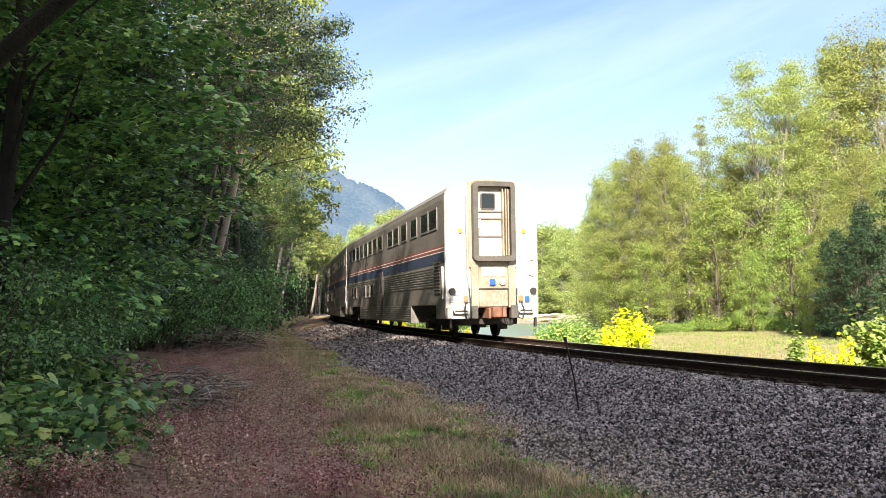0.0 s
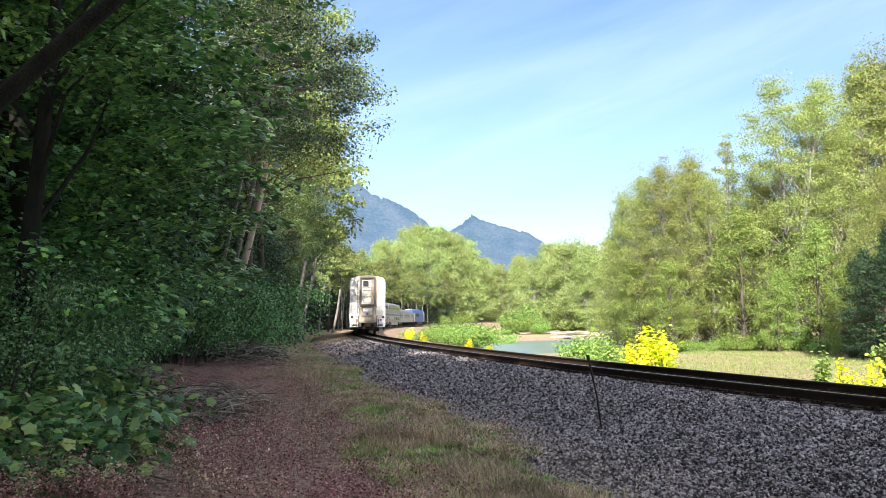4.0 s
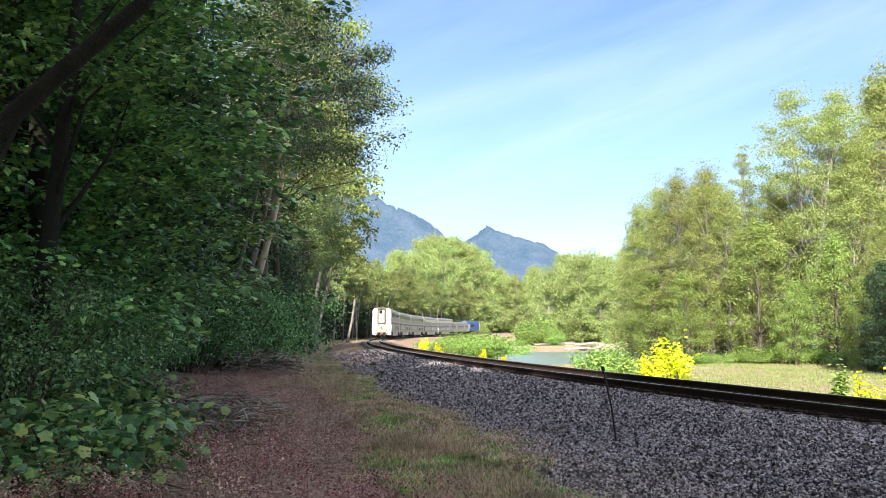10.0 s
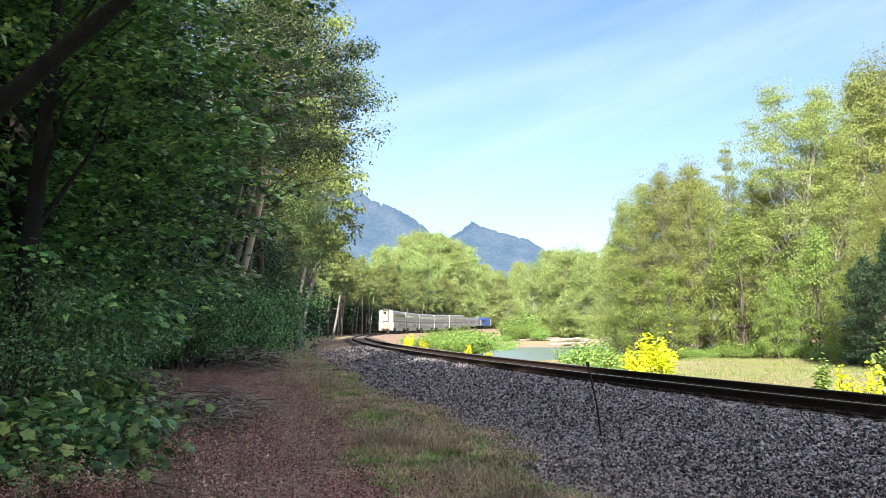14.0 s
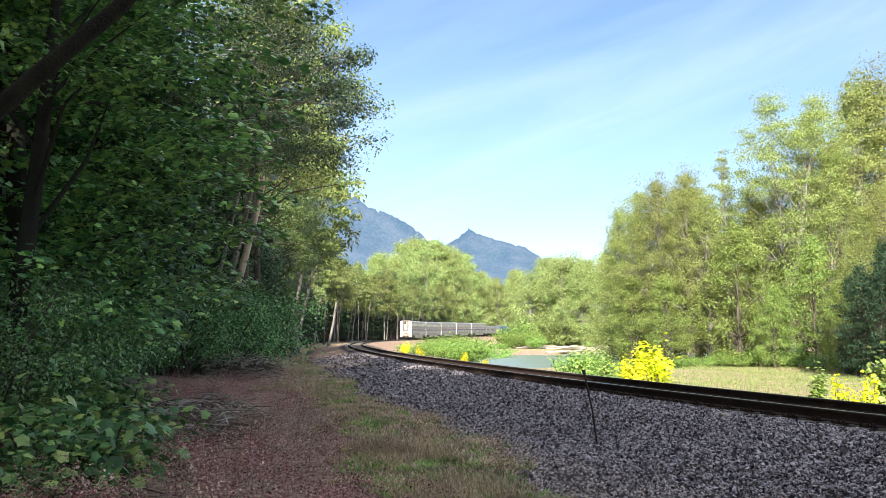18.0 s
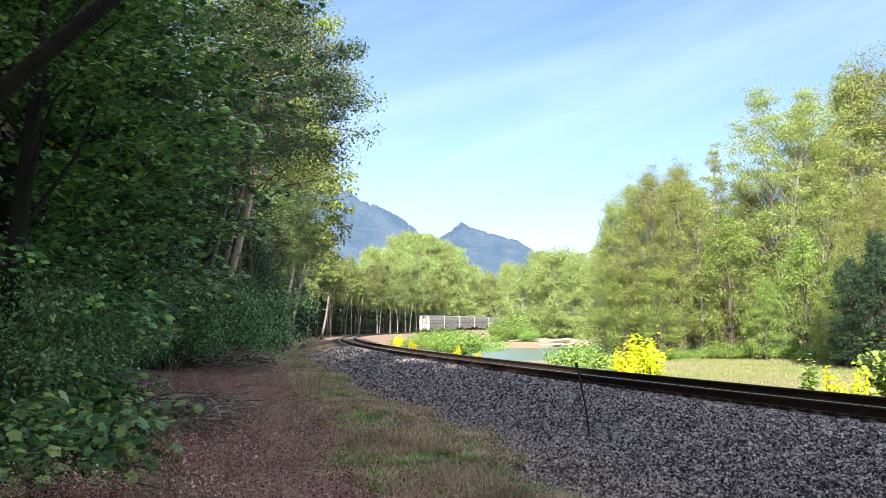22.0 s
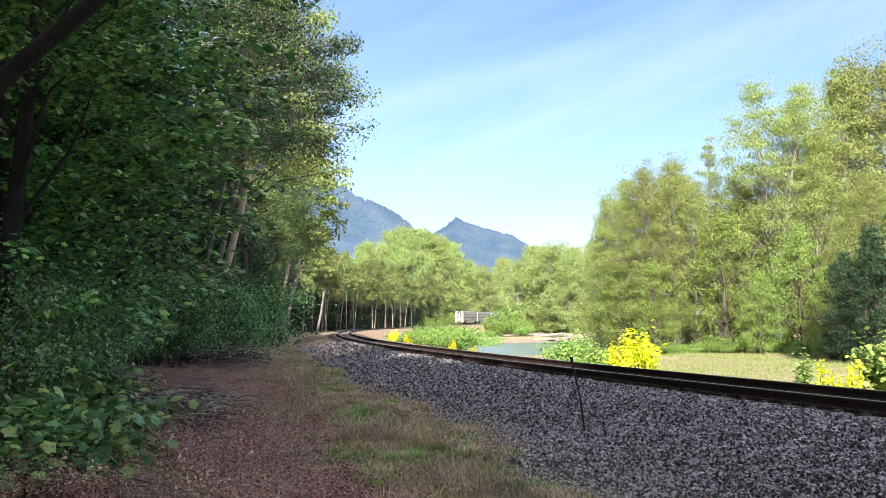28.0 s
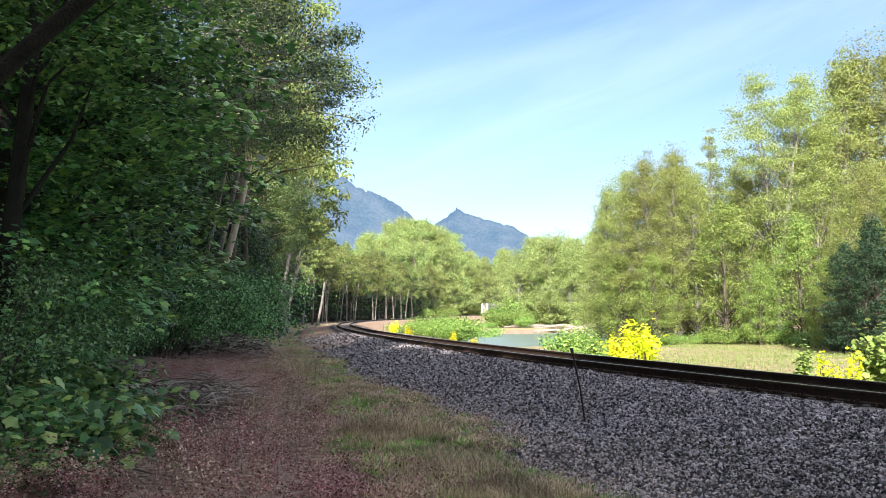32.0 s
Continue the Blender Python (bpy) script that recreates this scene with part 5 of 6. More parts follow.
def coach(rolling=False):
    root = tagged(new("railway_coach"), "double-deck stainless steel railway coach with dark windows", "railway coach", group="coaches of the train")
    body = part("body", BODY, root)
    part("roof", ROOFING, root, "weathered dark grey roof")
    part("skirt", SKIRT, root)
    for me in (FLUTE_LOW, FLUTE_MID_A, FLUTE_MID_B):
        part("fluting", me, body, "ribbed stainless steel side sheathing")
    for me, lab in STRIPES:
        part(me.name.split(".")[0], me, body, lab)
    for sx in (-1, 1):
        ys = [-10.9, -9.55, -7.6, -5.65, -3.9, -2.5, 0.2, 1.7, 3.2, 4.7, 6.2, 7.7, 9.2, 10.7]
        for y in ys:
            w = part("window", WINDOW, root)
            w.location = (sx * (HALF + 0.006), y, 3.82)
            fr = part("window_frame", FRAME_BIG, w)
        for y in (2.6, 3.9, 5.2, 8.6, 9.8):
            w = part("window", WINDOW_SMALL, root)
            w.location = (sx * (HALF + 0.022), y, 1.78)
            part("window_frame", FRAME_SMALL, w)
        d = part("side_door", SIDE_DOOR, root)
        d.location = (sx * (HALF + 0.006), -0.05, 1.52)
        part("door_window", DOOR_PANE, d).location = (0, 0, 0.45)
        lv = part("louvre", LOUVRE, root, "dark ventilation grille")
        lv.location = (sx * (HALF + 0.01), -11.45, 1.92)
        for k in range(10):
            part("louvre_slat", LOUVRE_SLAT, lv).location = (sx * 0.006, 0, -0.48 + k * 0.107)
        g = part("grab_rail", RAILING, root)
        g.location = (sx * (HALF + 0.02), -12.3, 1.75)
    add_trucks(root, (-9.07, 9.07), rolling)
    part("underframe", UNDERFRAME, root, "dark steel underframe")
    part("underframe", UNDERFRAME, root, "dark steel underframe").location = (0, 19.3, 0)
    part("brake_box", BRAKE_BOX, root, "dark brake gear box")
    part("end_wall", END_WALL, root, "white painted end wall")
    part("gangway_frame", GANGWAY, root, "grey rubber gangway frame")
    raise_body(root)
    return root


def last_coach():
    """The rear coach: the same, with everything that shows on its open end."""
    root = coach(rolling=True)
    tagged(root, "last coach with white end, open gangway door frame and coupler", "railway coach")
    Y = -12.62
    part("hood", hull([(-0.80, 2.2), (0.80, 2.2), (0.80, 4.86), (0.5, 4.92), (-0.5, 4.92), (-0.80, 4.86)], Y - 0.10, Y + 0.02, "hood", M_TAN), root, "dusty tan gangway hood")
    dr = part("end_door", box_mesh("end_door", M_PANEL, (-0.54, 0.54, Y - 0.14, Y - 0.09, 2.50, 4.70), bevel=0.01), root, "cream panelled end door")
    part("door_window", ring("door_window", M_GREY, 0.25, 3.98, 4.50, 0.04, Y - 0.18, Y - 0.13, 0.08), dr).location = (-0.16, 0, 0)
    part("pane", box_mesh("pane", M_GLASS, (-0.38, 0.06, Y - 0.16, Y - 0.14, 4.00, 4.48), bevel=0.006), dr)
    for z in (3.92, 3.70, 3.16):
        part("door_bar", box_mesh("door_bar", M_SIDE, (-0.50, 0.34, Y - 0.19, Y - 0.15, z - 0.02, z + 0.02)), dr)
    for x in (0.30, 0.40, 0.48):
        part("jamb_strip", box_mesh("jamb_strip", M_TAN, (x - 0.018, x + 0.018, Y - 0.32, Y - 0.14, 2.55, 4.62)), dr, "upright tan strip")
    part("notice", box_mesh("notice", M_WHITE, (-0.50, -0.40, Y - 0.17, Y - 0.145, 3.42, 3.68)), dr, "small white notice")
    part("notice", box_mesh("notice", M_WHITE, (-0.32, 0.28, Y - 0.17, Y - 0.145, 2.68, 2.95)), dr, "white lower door panel")
    for sx in (-1, 1):
        part("buffer_post", box_mesh("buffer_post", M_TAN, (sx * 0.62 - 0.12, sx * 0.62 + 0.12, Y - 0.16, Y, 0.95, 2.40), bevel=0.015), root, "upright tan steel post")
        part("post_foot", box_mesh("post_foot", M_GREY, (sx * 0.66 - 0.11, sx * 0.66 + 0.11, Y - 0.24, Y, 0.62, 1.02), bevel=0.015), root)
    part("apron", box_mesh("apron", M_TAN, (-0.50, 0.50, Y - 0.08, Y, 1.55, 2.40), bevel=0.01), root, "tan steel apron under the gangway")
    part("plate", box_mesh("plate", M_WHITE, (-0.38, 0.40, Y - 0.10, Y - 0.08, 1.92, 2.22), bevel=0.01), root, "plain white plate")
    part("plug_cover", box_mesh("plug_cover", M_TAGBLUE, (-0.12, 0.06, Y - 0.16, Y - 0.08, 1.64, 1.84), bevel=0.02), root, "blue plug cover")
    part("plug_cover", disc("plug_cover", M_PANEL, 0.30, 1.74, 0.10, Y - 0.15, Y - 0.08), root, "round cream plug cover")
    part("shelf", box_mesh("shelf", M_DARK, (-0.50, 0.50, Y - 0.14, Y, 1.50, 1.55)), root)
    part("buffer_panel", box_mesh("buffer_panel", M_TAN, (-0.48, 0.48, Y - 0.12, Y, 0.98, 1.49), bevel=0.02), root, "tan lower buffer panel")
    cp = part("coupler", box_mesh("coupler", M_RUST, (-0.24, 0.24, Y - 0.35, Y + 0.6, 0.62, 0.94), (-0.17, 0.17, Y - 0.62, Y - 0.30, 0.66, 0.96), (0.10, 0.22, Y - 0.78, Y - 0.56, 0.66, 0.96), bevel=0.02), root, "rusty knuckle coupler")
    for k in range(3):
        part("cable", tube_mesh("cable", M_BLACK, [(0.1 + 0.08 * k, Y - 0.2, 0.95), (0.18 + 0.1 * k, Y - 0.5, 0.5 - 0.05 * k), (0.45 + 0.06 * k, Y - 0.3, 0.42), (0.62, Y - 0.1, 0.62)], 0.018, 6), cp)
    for sx in (-1, 1):
        part("side_plate", box_mesh("side_plate", M_END, (min(sx * 0.78, sx * 1.52), max(sx * 0.78, sx * 1.52), Y - 0.06, Y + 0.06, 0.62, 0.98), bevel=0.01), root, "white lower end plate")
        # a flat dark plate paints the shade of a recess behind the step
        part("step_pocket", box_mesh("step_pocket", M_DARK, (min(sx * 0.86, sx * 1.34), max(sx * 0.86, sx * 1.34), Y - 0.07, Y - 0.055, 0.72, 0.88)), root, "flat dark plate for the shaded recess behind the end step")
        part("end_step", tube_mesh("end_step", M_END, [(sx * 0.84, Y - 0.06, 0.92), (sx * 0.86, Y - 0.2, 0.80), (sx * 1.30, Y - 0.2, 0.80), (sx * 1.33, Y - 0.06, 0.92)], 0.02), root, "white step iron")
        part("cover_panel", box_mesh("cover_panel", M_PINK, (min(sx * 0.78, sx * 1.30), max(sx * 0.78, sx * 1.30), Y - 0.025, Y, 1.34, 1.60), bevel=0.008), root, "dusty pink cover panel")
        part("cover_panel", box_mesh("cover_panel", M_END, (min(sx * 0.78, sx * 1.42), max(sx * 0.78, sx * 1.42), Y - 0.035, Y, 1.12, 1.32), bevel=0.008), root, "white cover panel")
        part("tail_lamp", disc("tail_lamp", M_BLACK, sx * 1.36, 1.46, 0.105, Y - 0.12, Y), root, "round black tail lamp")
        part("marker_lamp", disc("marker_lamp", M_AMBER, sx * 1.07, 3.34, 0.07, Y - 0.07, Y), root, "amber marker lamp")
        part("lamp_bracket", box_mesh("lamp_bracket", M_END, (sx * 1.07 - 0.10, sx * 1.07 + 0.10, Y - 0.03, Y, 3.25, 3.43), bevel=0.02), root)
        part("connector", box_mesh("connector", M_ORANGE, (sx * 0.92 - 0.07, sx * 0.92 + 0.07, Y - 0.14, Y - 0.03, 1.14, 1.32), bevel=0.015), root, "orange cable connector")
        hose = [(sx * 0.92, Y - 0.1, 1.2), (sx * 1.0, Y - 0.2, 0.85), (sx * 0.92, Y - 0.22, 0.58), (sx * 0.80, Y - 0.2, 0.66), (sx * 0.78, Y - 0.1, 1.1), (sx * 0.80, Y - 0.06, 1.55)]
        part("hose", tube_mesh("hose", M_BLACK, hose, 0.026), root, "hanging black hose")
        part("hanger", box_mesh("hanger", M_DARK, (sx * 1.42 - 0.03, sx * 1.42 + 0.03, Y - 0.1, Y + 0.05, 0.34, 0.64)), root)
    part("plug_cover", box_mesh("plug_cover", M_TAGBLUE, (1.06, 1.22, Y - 0.13, Y - 0.03, 1.14, 1.30), bevel=0.015), root, "blue plug cover")
    part("conduit", tube_mesh("conduit", M_SIDE, [(-0.87, Y - 0.03, 4.45), (-0.87, Y - 0.03, 1.95), (-0.84, Y - 0.06, 1.8), (-0.80, Y - 0.06, 1.5)], 0.024), root, "grey conduit pipe")
    part("end_grab", tube_mesh("end_grab", M_SIDE, [(1.40, Y, 2.42), (1.20, Y - 0.08, 2.42), (1.18, Y - 0.08, 2.0), (1.38, Y, 1.9)], 0.016), root, "bent grab iron")
    raise_body(root)
    return root


def baggage():
    root = tagged(new("baggage_car"), "low single-deck stainless steel baggage car", "railway car")
    sec = [(-1.52, 1.0), (1.52, 1.0), (1.52, 3.35), (1.42, 3.72), (1.1, 3.98), (0.5, 4.1), (-0.5, 4.1), (-1.1, 3.98), (-1.42, 3.72), (-1.52, 3.35)]
    part("body", hull(sec, -12.5, 12.5, "body", M_SIDE), root)
    part("fluting", flutes("fluting", -12.3, 12.3, 1.1, 1.9, half=1.52), root, "ribbed stainless steel side sheathing")
    part("red_band", box_mesh("red_band", M_RED, (-1.535, 1.535, -12.4, 12.4, 2.75, 2.82)), root, "thin red stripe")
    part("blue_band", box_mesh("blue_band", M_BLUE, (-1.535, 1.535, -12.4, 12.4, 2.45, 2.75)), root, "broad dark blue stripe")
    for sx in (-1, 1):
        for y in (-6.5, 6.5):
            part("side_door", box_mesh("side_door", M_FLUTE, (sx * 1.53 - 0.03, sx * 1.53 + 0.03, y - 1.2, y + 1.2, 1.15, 3.2), bevel=0.01), root)
    add_trucks(root, (-9.07, 9.07))
    return root


def locomotive():
    root = tagged(new("locomotive"), "blue and silver diesel locomotive with a sloping cab nose", "locomotive")
    sec = [(-1.5, 1.1), (1.5, 1.1), (1.5, 3.5), (1.3, 4.05), (0.9, 4.3), (-0.9, 4.3), (-1.3, 4.05), (-1.5, 3.5)]
    part("body", hull(sec, -10.6, 7.4, "body", M_LOCO), root)
    bm = bmesh.new()
    rings = []
    for y, k, zt in ((7.4, 1.0, 4.3), (8.6, 0.98, 4.2), (9.6, 0.92, 3.3), (10.5, 0.82, 2.2), (10.7, 0.74, 1.1)):
        rings.append([bm.verts.new((x * k, y, min(z, zt) if z > 1.2 else 1.1)) for x, z in sec])
    for a, b in zip(rings[:-1], rings[1:]):
        for i in range(8):
            bm.faces.new((a[i], a[(i + 1) % 8], b[(i + 1) % 8], b[i]))
    bmesh.ops.recalc_face_normals(bm, faces=bm.faces)
    part("nose", bm, root, material=M_LOCOGREY)
    for sx in (-1, 1):
        part("cab_window", box_mesh("cab_window", M_GLASS, (sx * 1.5 - 0.02, sx * 1.5 + 0.02, 6.2, 7.3, 2.75, 3.4)), root)
        part("silver_panel", box_mesh("silver_panel", M_LOCOGREY, (sx * 1.5 - 0.015, sx * 1.5 + 0.015, -10.5, -8.2, 1.2, 3.4)), root, "silver painted flank panel")
        part("vent_panel", box_mesh("vent_panel", M_DARK, (sx * 1.5 - 0.015, sx * 1.5 + 0.015, -6.5, -1.0, 2.5, 3.3)), root, "dark vent grille")
    part("roof_unit", box_mesh("roof_unit", M_ROOF, (-0.9, 0.9, -9.5, 3.5, 4.28, 4.5), bevel=0.04), root)
    part("fuel_tank", box_mesh("fuel_tank", M_DARK, (-1.4, 1.4, -3.2, 3.2, 0.35, 1.12), bevel=0.05), root)
    add_trucks(root, (-6.6, 6.6))
    return root


# ---- sleepers, tie plates, spikes ----
SLEEPER = box_mesh("sleeper", M_TIE, (-1.3, 1.3, -0.115, 0.115, -0.36, -0.195), bevel=0.012)
PLATE = box_mesh("tie_plate", M_STEEL, (-0.10, 0.10, -0.10, 0.10, -0.198, -0.168), (-0.125, -0.085, -0.075, -0.045, -0.17, -0.135), (-0.125, -0.085, 0.045, 0.075, -0.17, -0.135), (0.085, 0.125, -0.015, 0.015, -0.17, -0.135),
                 (-0.115, -0.06, -0.165, -0.135, -0.185, -0.12))


def sleeper_pose(s):
    p = on_line(s)
    return pose(p.x, p.y, p.z, 0, 0, -math.degrees(float(np.interp(s, LINE_S, LINE_H))))


rest = []
trng = np.random.RandomState(4)
for i in range(960):
    s = -34 + i * 0.535
    m = sleeper_pose(s) @ pose(0.03 * trng.randn(), 0.01 * trng.randn(), 0, 0, 0, trng.uniform(-1, 1))
    if i < 240:
        sl = part("sleeper", SLEEPER, track)
        sl.matrix_basis = m
        for u0 in (-0.7535, 0.7535):
            part("tie_plate", PLATE, sl).location = (u0, 0, 0)
    else:
        rest.append(m)
V, F, base = [], [], 0
c8 = np.array([(x, y, z) for z in (-0.36, -0.195) for y in (-0.115, 0.115) for x in (-1.3, 1.3)])
for m in rest:
    a = np.array(m)
    V.append(c8 @ a[:3, :3].T + a[:3, 3])
    F.append(np.array([(0, 2, 3, 1), (4, 5, 7, 6), (0, 1, 5, 4), (1, 3, 7, 5), (3, 2, 6, 7), (2, 0, 4, 6)]) + base)
    base += 8
far_sleepers = part("sleepers_far", mesh_of("sleepers_far", np.concatenate(V), np.concatenate(F), M_TIE), track)
tagged(far_sleepers, kind="stuff")


# ---- ballast: broken stones, closest ones finest ----
def scatter(n, x0, x1, y0, y1, rng):
    return rng.uniform(x0, x1, n), rng.uniform(y0, y1, n)


def stones(x, y, size, rng, lift=0.0):
    """Angular broken stones: squashed octahedra with knocked corners, tumbled and half buried."""
    n = len(x)
    q = rng.randn(n, 4) * [1.0, 0.35, 0.35, 1.0]
    q /= np.linalg.norm(q, axis=1, keepdims=True)
    w, a, b, c = q.T
    R = np.stack([1 - 2 * (b * b + c * c), 2 * (a * b - c * w), 2 * (a * c + b * w), 2 * (a * b + c * w), 1 - 2 * (a * a + c * c), 2 * (b * c - a * w),
                  2 * (a * c - b * w), 2 * (b * c + a * w), 1 - 2 * (a * a + b * b)], -1).reshape(n, 3, 3)
    eight = np.array([(0.62, 0.5, 0), (-0.5, 0.62, 0), (-0.62, -0.5, 0), (0.5, -0.62, 0), (0.15, 0.1, 0.62), (-0.1, -0.1, -0.62)])
    L = eight[None] * (0.55 + 0.75 * rng.rand(n, 1, 3)) * [1.25, 0.85, 0.85] + 0.15 * rng.randn(n, 6, 3)
    P = np.einsum("nij,nkj->nki", R, L * (size * (0.5 + 1.1 * rng.rand(n) ** 2.0))[:, None, None])
    z = ground_z(x, y) + 0.55 * size * smooth_noise(x, y, 71, 0.31) + lift * rng.rand(n) * size
    P = P + np.stack([x, y, z + size * 0.2], -1)[:, None, :]
    b0 = (np.arange(n) * 6)[:, None]
    Ft = np.concatenate([b0 + f for f in ([0, 1, 4], [1, 2, 4], [2, 3, 4], [3, 0, 4], [1, 0, 5], [2, 1, 5], [3, 2, 5], [0, 3, 5])], 0)
    return P.reshape(-1, 3), Ft


srng = np.random.RandomState(12)
pieces, gravel = [], []
for y0, y1, dens, size in ((6, 10, 1700, 0.0235), (10, 14, 1250, 0.0255), (14, 19, 860, 0.0285), (19, 27, 480, 0.036), (27, 40, 250, 0.044), (40, 62, 80, 0.058)):
    x0, x1 = -0.56 * y1, 0.58 * y1
    x, y = scatter(int(dens * (x1 - x0) * (y1 - y0)), x0, x1, y0, y1, srng)
    u, _ = across(x, y)
    cov = cover(x, y)
    g = cov[:, 0] * (cov[:, 2] < 0.3 + 0.5 * srng.rand(len(x)) + 9.0 * (y < 40))
    ok = (x > -0.56 * y - 0.5) & (x < 0.58 * y + 0.5) & (srng.rand(len(x)) < np.where(g > 0.5, 1.0, 0.06 * (u > -8))) & (u < 2.2) & (u > -8.5) & ((np.abs(u) > 0.95) | ((np.abs(u) < 0.62) & (srng.rand(len(x)) < 0.4) & (y > 26)))
    dusty = ok & (u + 0.8 * srng.randn(len(x)) < -4.4)
    ok &= ~dusty
    pieces.append(stones(x[ok], y[ok], size, srng, 1.5))
    gravel.append(stones(x[dusty], y[dusty], size * 0.72, srng, 0.4))
v, f = joined(gravel)
tagged(new("gravel", mesh_of("gravel", v, f, M_DUSTY)), "dusty tan gravel trodden between the grass and the ballast", "gravel", kind="stuff")
v, f = joined(pieces)
tagged(new("ballast", mesh_of("ballast", v, f, M_STONE)), "loose grey crushed stone ballast spread beside the rails", "ballast", kind="stuff")


# ---- weeds, grass, litter ----
def visible(x, y):
    return (x > -0.56 * y - 0.4) & (x < 0.58 * y + 0.4)


def blades(x, y, h, rng, width=0.008, bend=0.5):
    """Upright narrow blades, each bent once."""
    n = len(x)
    z = ground_z(x, y)
    a = rng.rand(n) * 6.283
    hh = h * (0.5 + 0.8 * rng.rand(n))
    d = np.stack([np.cos(a), np.sin(a)], -1)
    w = np.stack([-d[:, 1], d[:, 0]], -1) * width
    B = np.stack([x, y], -1)
    ln = (hh * bend * (0.3 + rng.rand(n)))[:, None]
    V = np.zeros((n, 5, 3))
    V[:, 0, :2], V[:, 1, :2] = B - w, B + w
    V[:, 2, :2], V[:, 3, :2] = B + d * ln * 0.3 + w * 0.7, B + d * ln * 0.3 - w * 0.7
    V[:, 4, :2] = B + d * ln
    V[:, :, 2] = z[:, None] + np.stack([hh * 0 - 0.02, hh * 0 - 0.02, hh * 0.6, hh * 0.6, hh], -1)
    b0 = (np.arange(n) * 5)[:, None]
    F = np.concatenate([b0 + [0, 1, 2], b0 + [0, 2, 3], b0 + [3, 2, 4]], 0)
    return V.reshape(-1, 3), F


wrng = np.random.RandomState(31)


def weed_here(x, y):
    """Where the russet weeds stand, 0 to 1."""
    u, _ = across(x, y)
    wob = 0.9 * smooth_noise(x, y, 11, 3.1) + 0.4 * smooth_noise(x, y, 12, 1.1)
    w = np.clip((weed_edge(y) - u - 0.5 * wob) / 0.5, 0, 1) * np.clip((u - edge_u_np(y) + 0.4) / 0.6, 0, 1)
    far = np.clip((y - 30) / 8, 0, 1)
    strip = np.clip(1 - np.abs(u + 8.0 - 0.5 * wob) / 1.2, 0, 1) * (smooth_noise(x, y, 41, 4.0) > -0.2)
    mounds = 0.55 * np.clip(4 * (smooth_noise(x, y, 49, 0.9) + 0.4 * smooth_noise(x, y, 50, 0.3)) - 1.1, 0, 1) * (u > weed_edge(y)) * (u < stone_edge(y)) * (y > 8)
    return np.maximum(w * (1 - far) + far * strip, mounds)


def edge_u_np(y):
    return -10.6 - np.maximum(0.0, 16 - y) * 0.33


PW, SW = [], []
for y0, y1, dens in ((6, 10, 120), (10, 15, 84), (15, 24, 46), (24, 50, 18)):
    x, y = scatter(int(dens * 1.1 * y1 * (y1 - y0)), -0.6 * y1, 0.5 * y1, y0, y1, wrng)
    ok = visible(x, y) & (wrng.rand(len(x)) < weed_here(x, y) * np.clip(0.62 + 1.3 * smooth_noise(x, y, 44, 0.42), 0.06, 1))
    x, y = x[ok], y[ok]
    hgt = (0.26 + 0.24 * wrng.rand(len(x))) * (1 + 0.35 * smooth_noise(x, y, 45, 1.5) + 0.4 * smooth_noise(x, y, 48, 0.45))
    z = ground_z(x, y)
    k = 34
    t = np.sqrt(wrng.rand(len(x), k))
    turn_ = 6.283 * wrng.rand(len(x), k)
    spread = 0.135
    PW.append(np.stack([x[:, None] + spread * t * np.cos(turn_), y[:, None] + spread * t * np.sin(turn_), z[:, None] + hgt[:, None] * (1 - 0.6 * t * t) * (0.55 + 0.45 * np.sqrt(wrng.rand(len(x), k)))], -1).reshape(-1, 3))
    SW.append(blades(x, y, 0.22, wrng, 0.003, 0.8))
P = np.concatenate(PW)
pale = smooth_noise(P[:, 0], P[:, 1], 46, 0.8) + 0.5 * smooth_noise(P[:, 0], P[:, 1], 47, 0.3) + 0.75 * (across(P[:, 0], P[:, 1])[0] > weed_edge(P[:, 1])) > 0.22
v, f = leaf_cards(P[pale], 0.027, wrng, up=0.8, wide=0.55)
tagged(new("dry_weeds", mesh_of("dry_weeds", v, f, L_TANWEED)), "dry tan seed heads among the reddish weeds", "weeds", kind="stuff")
P = P[~pale]
v, f = joined([leaf_cards(P, 0.024, wrng, up=0.8, wide=0.6)] + SW)
tagged(new("russet_weeds", mesh_of("russet_weeds", v, f, L_WEED)), "low dry reddish-brown weeds covering the path's edge", "weeds", kind="stuff")


def grass_here(x, y):
    u, _ = across(x, y)
    wob = 0.9 * smooth_noise(x, y, 11, 3.1) + 0.4 * smooth_noise(x, y, 12, 1.1)
    return np.clip((u - weed_edge(y) + 0.4 + 0.5 * wob) / 0.6, 0, 1) * np.clip((stone_edge(y) + 0.3 - u - 0.5 * wob) / 0.5, 0, 1)


GG, SS = [], []
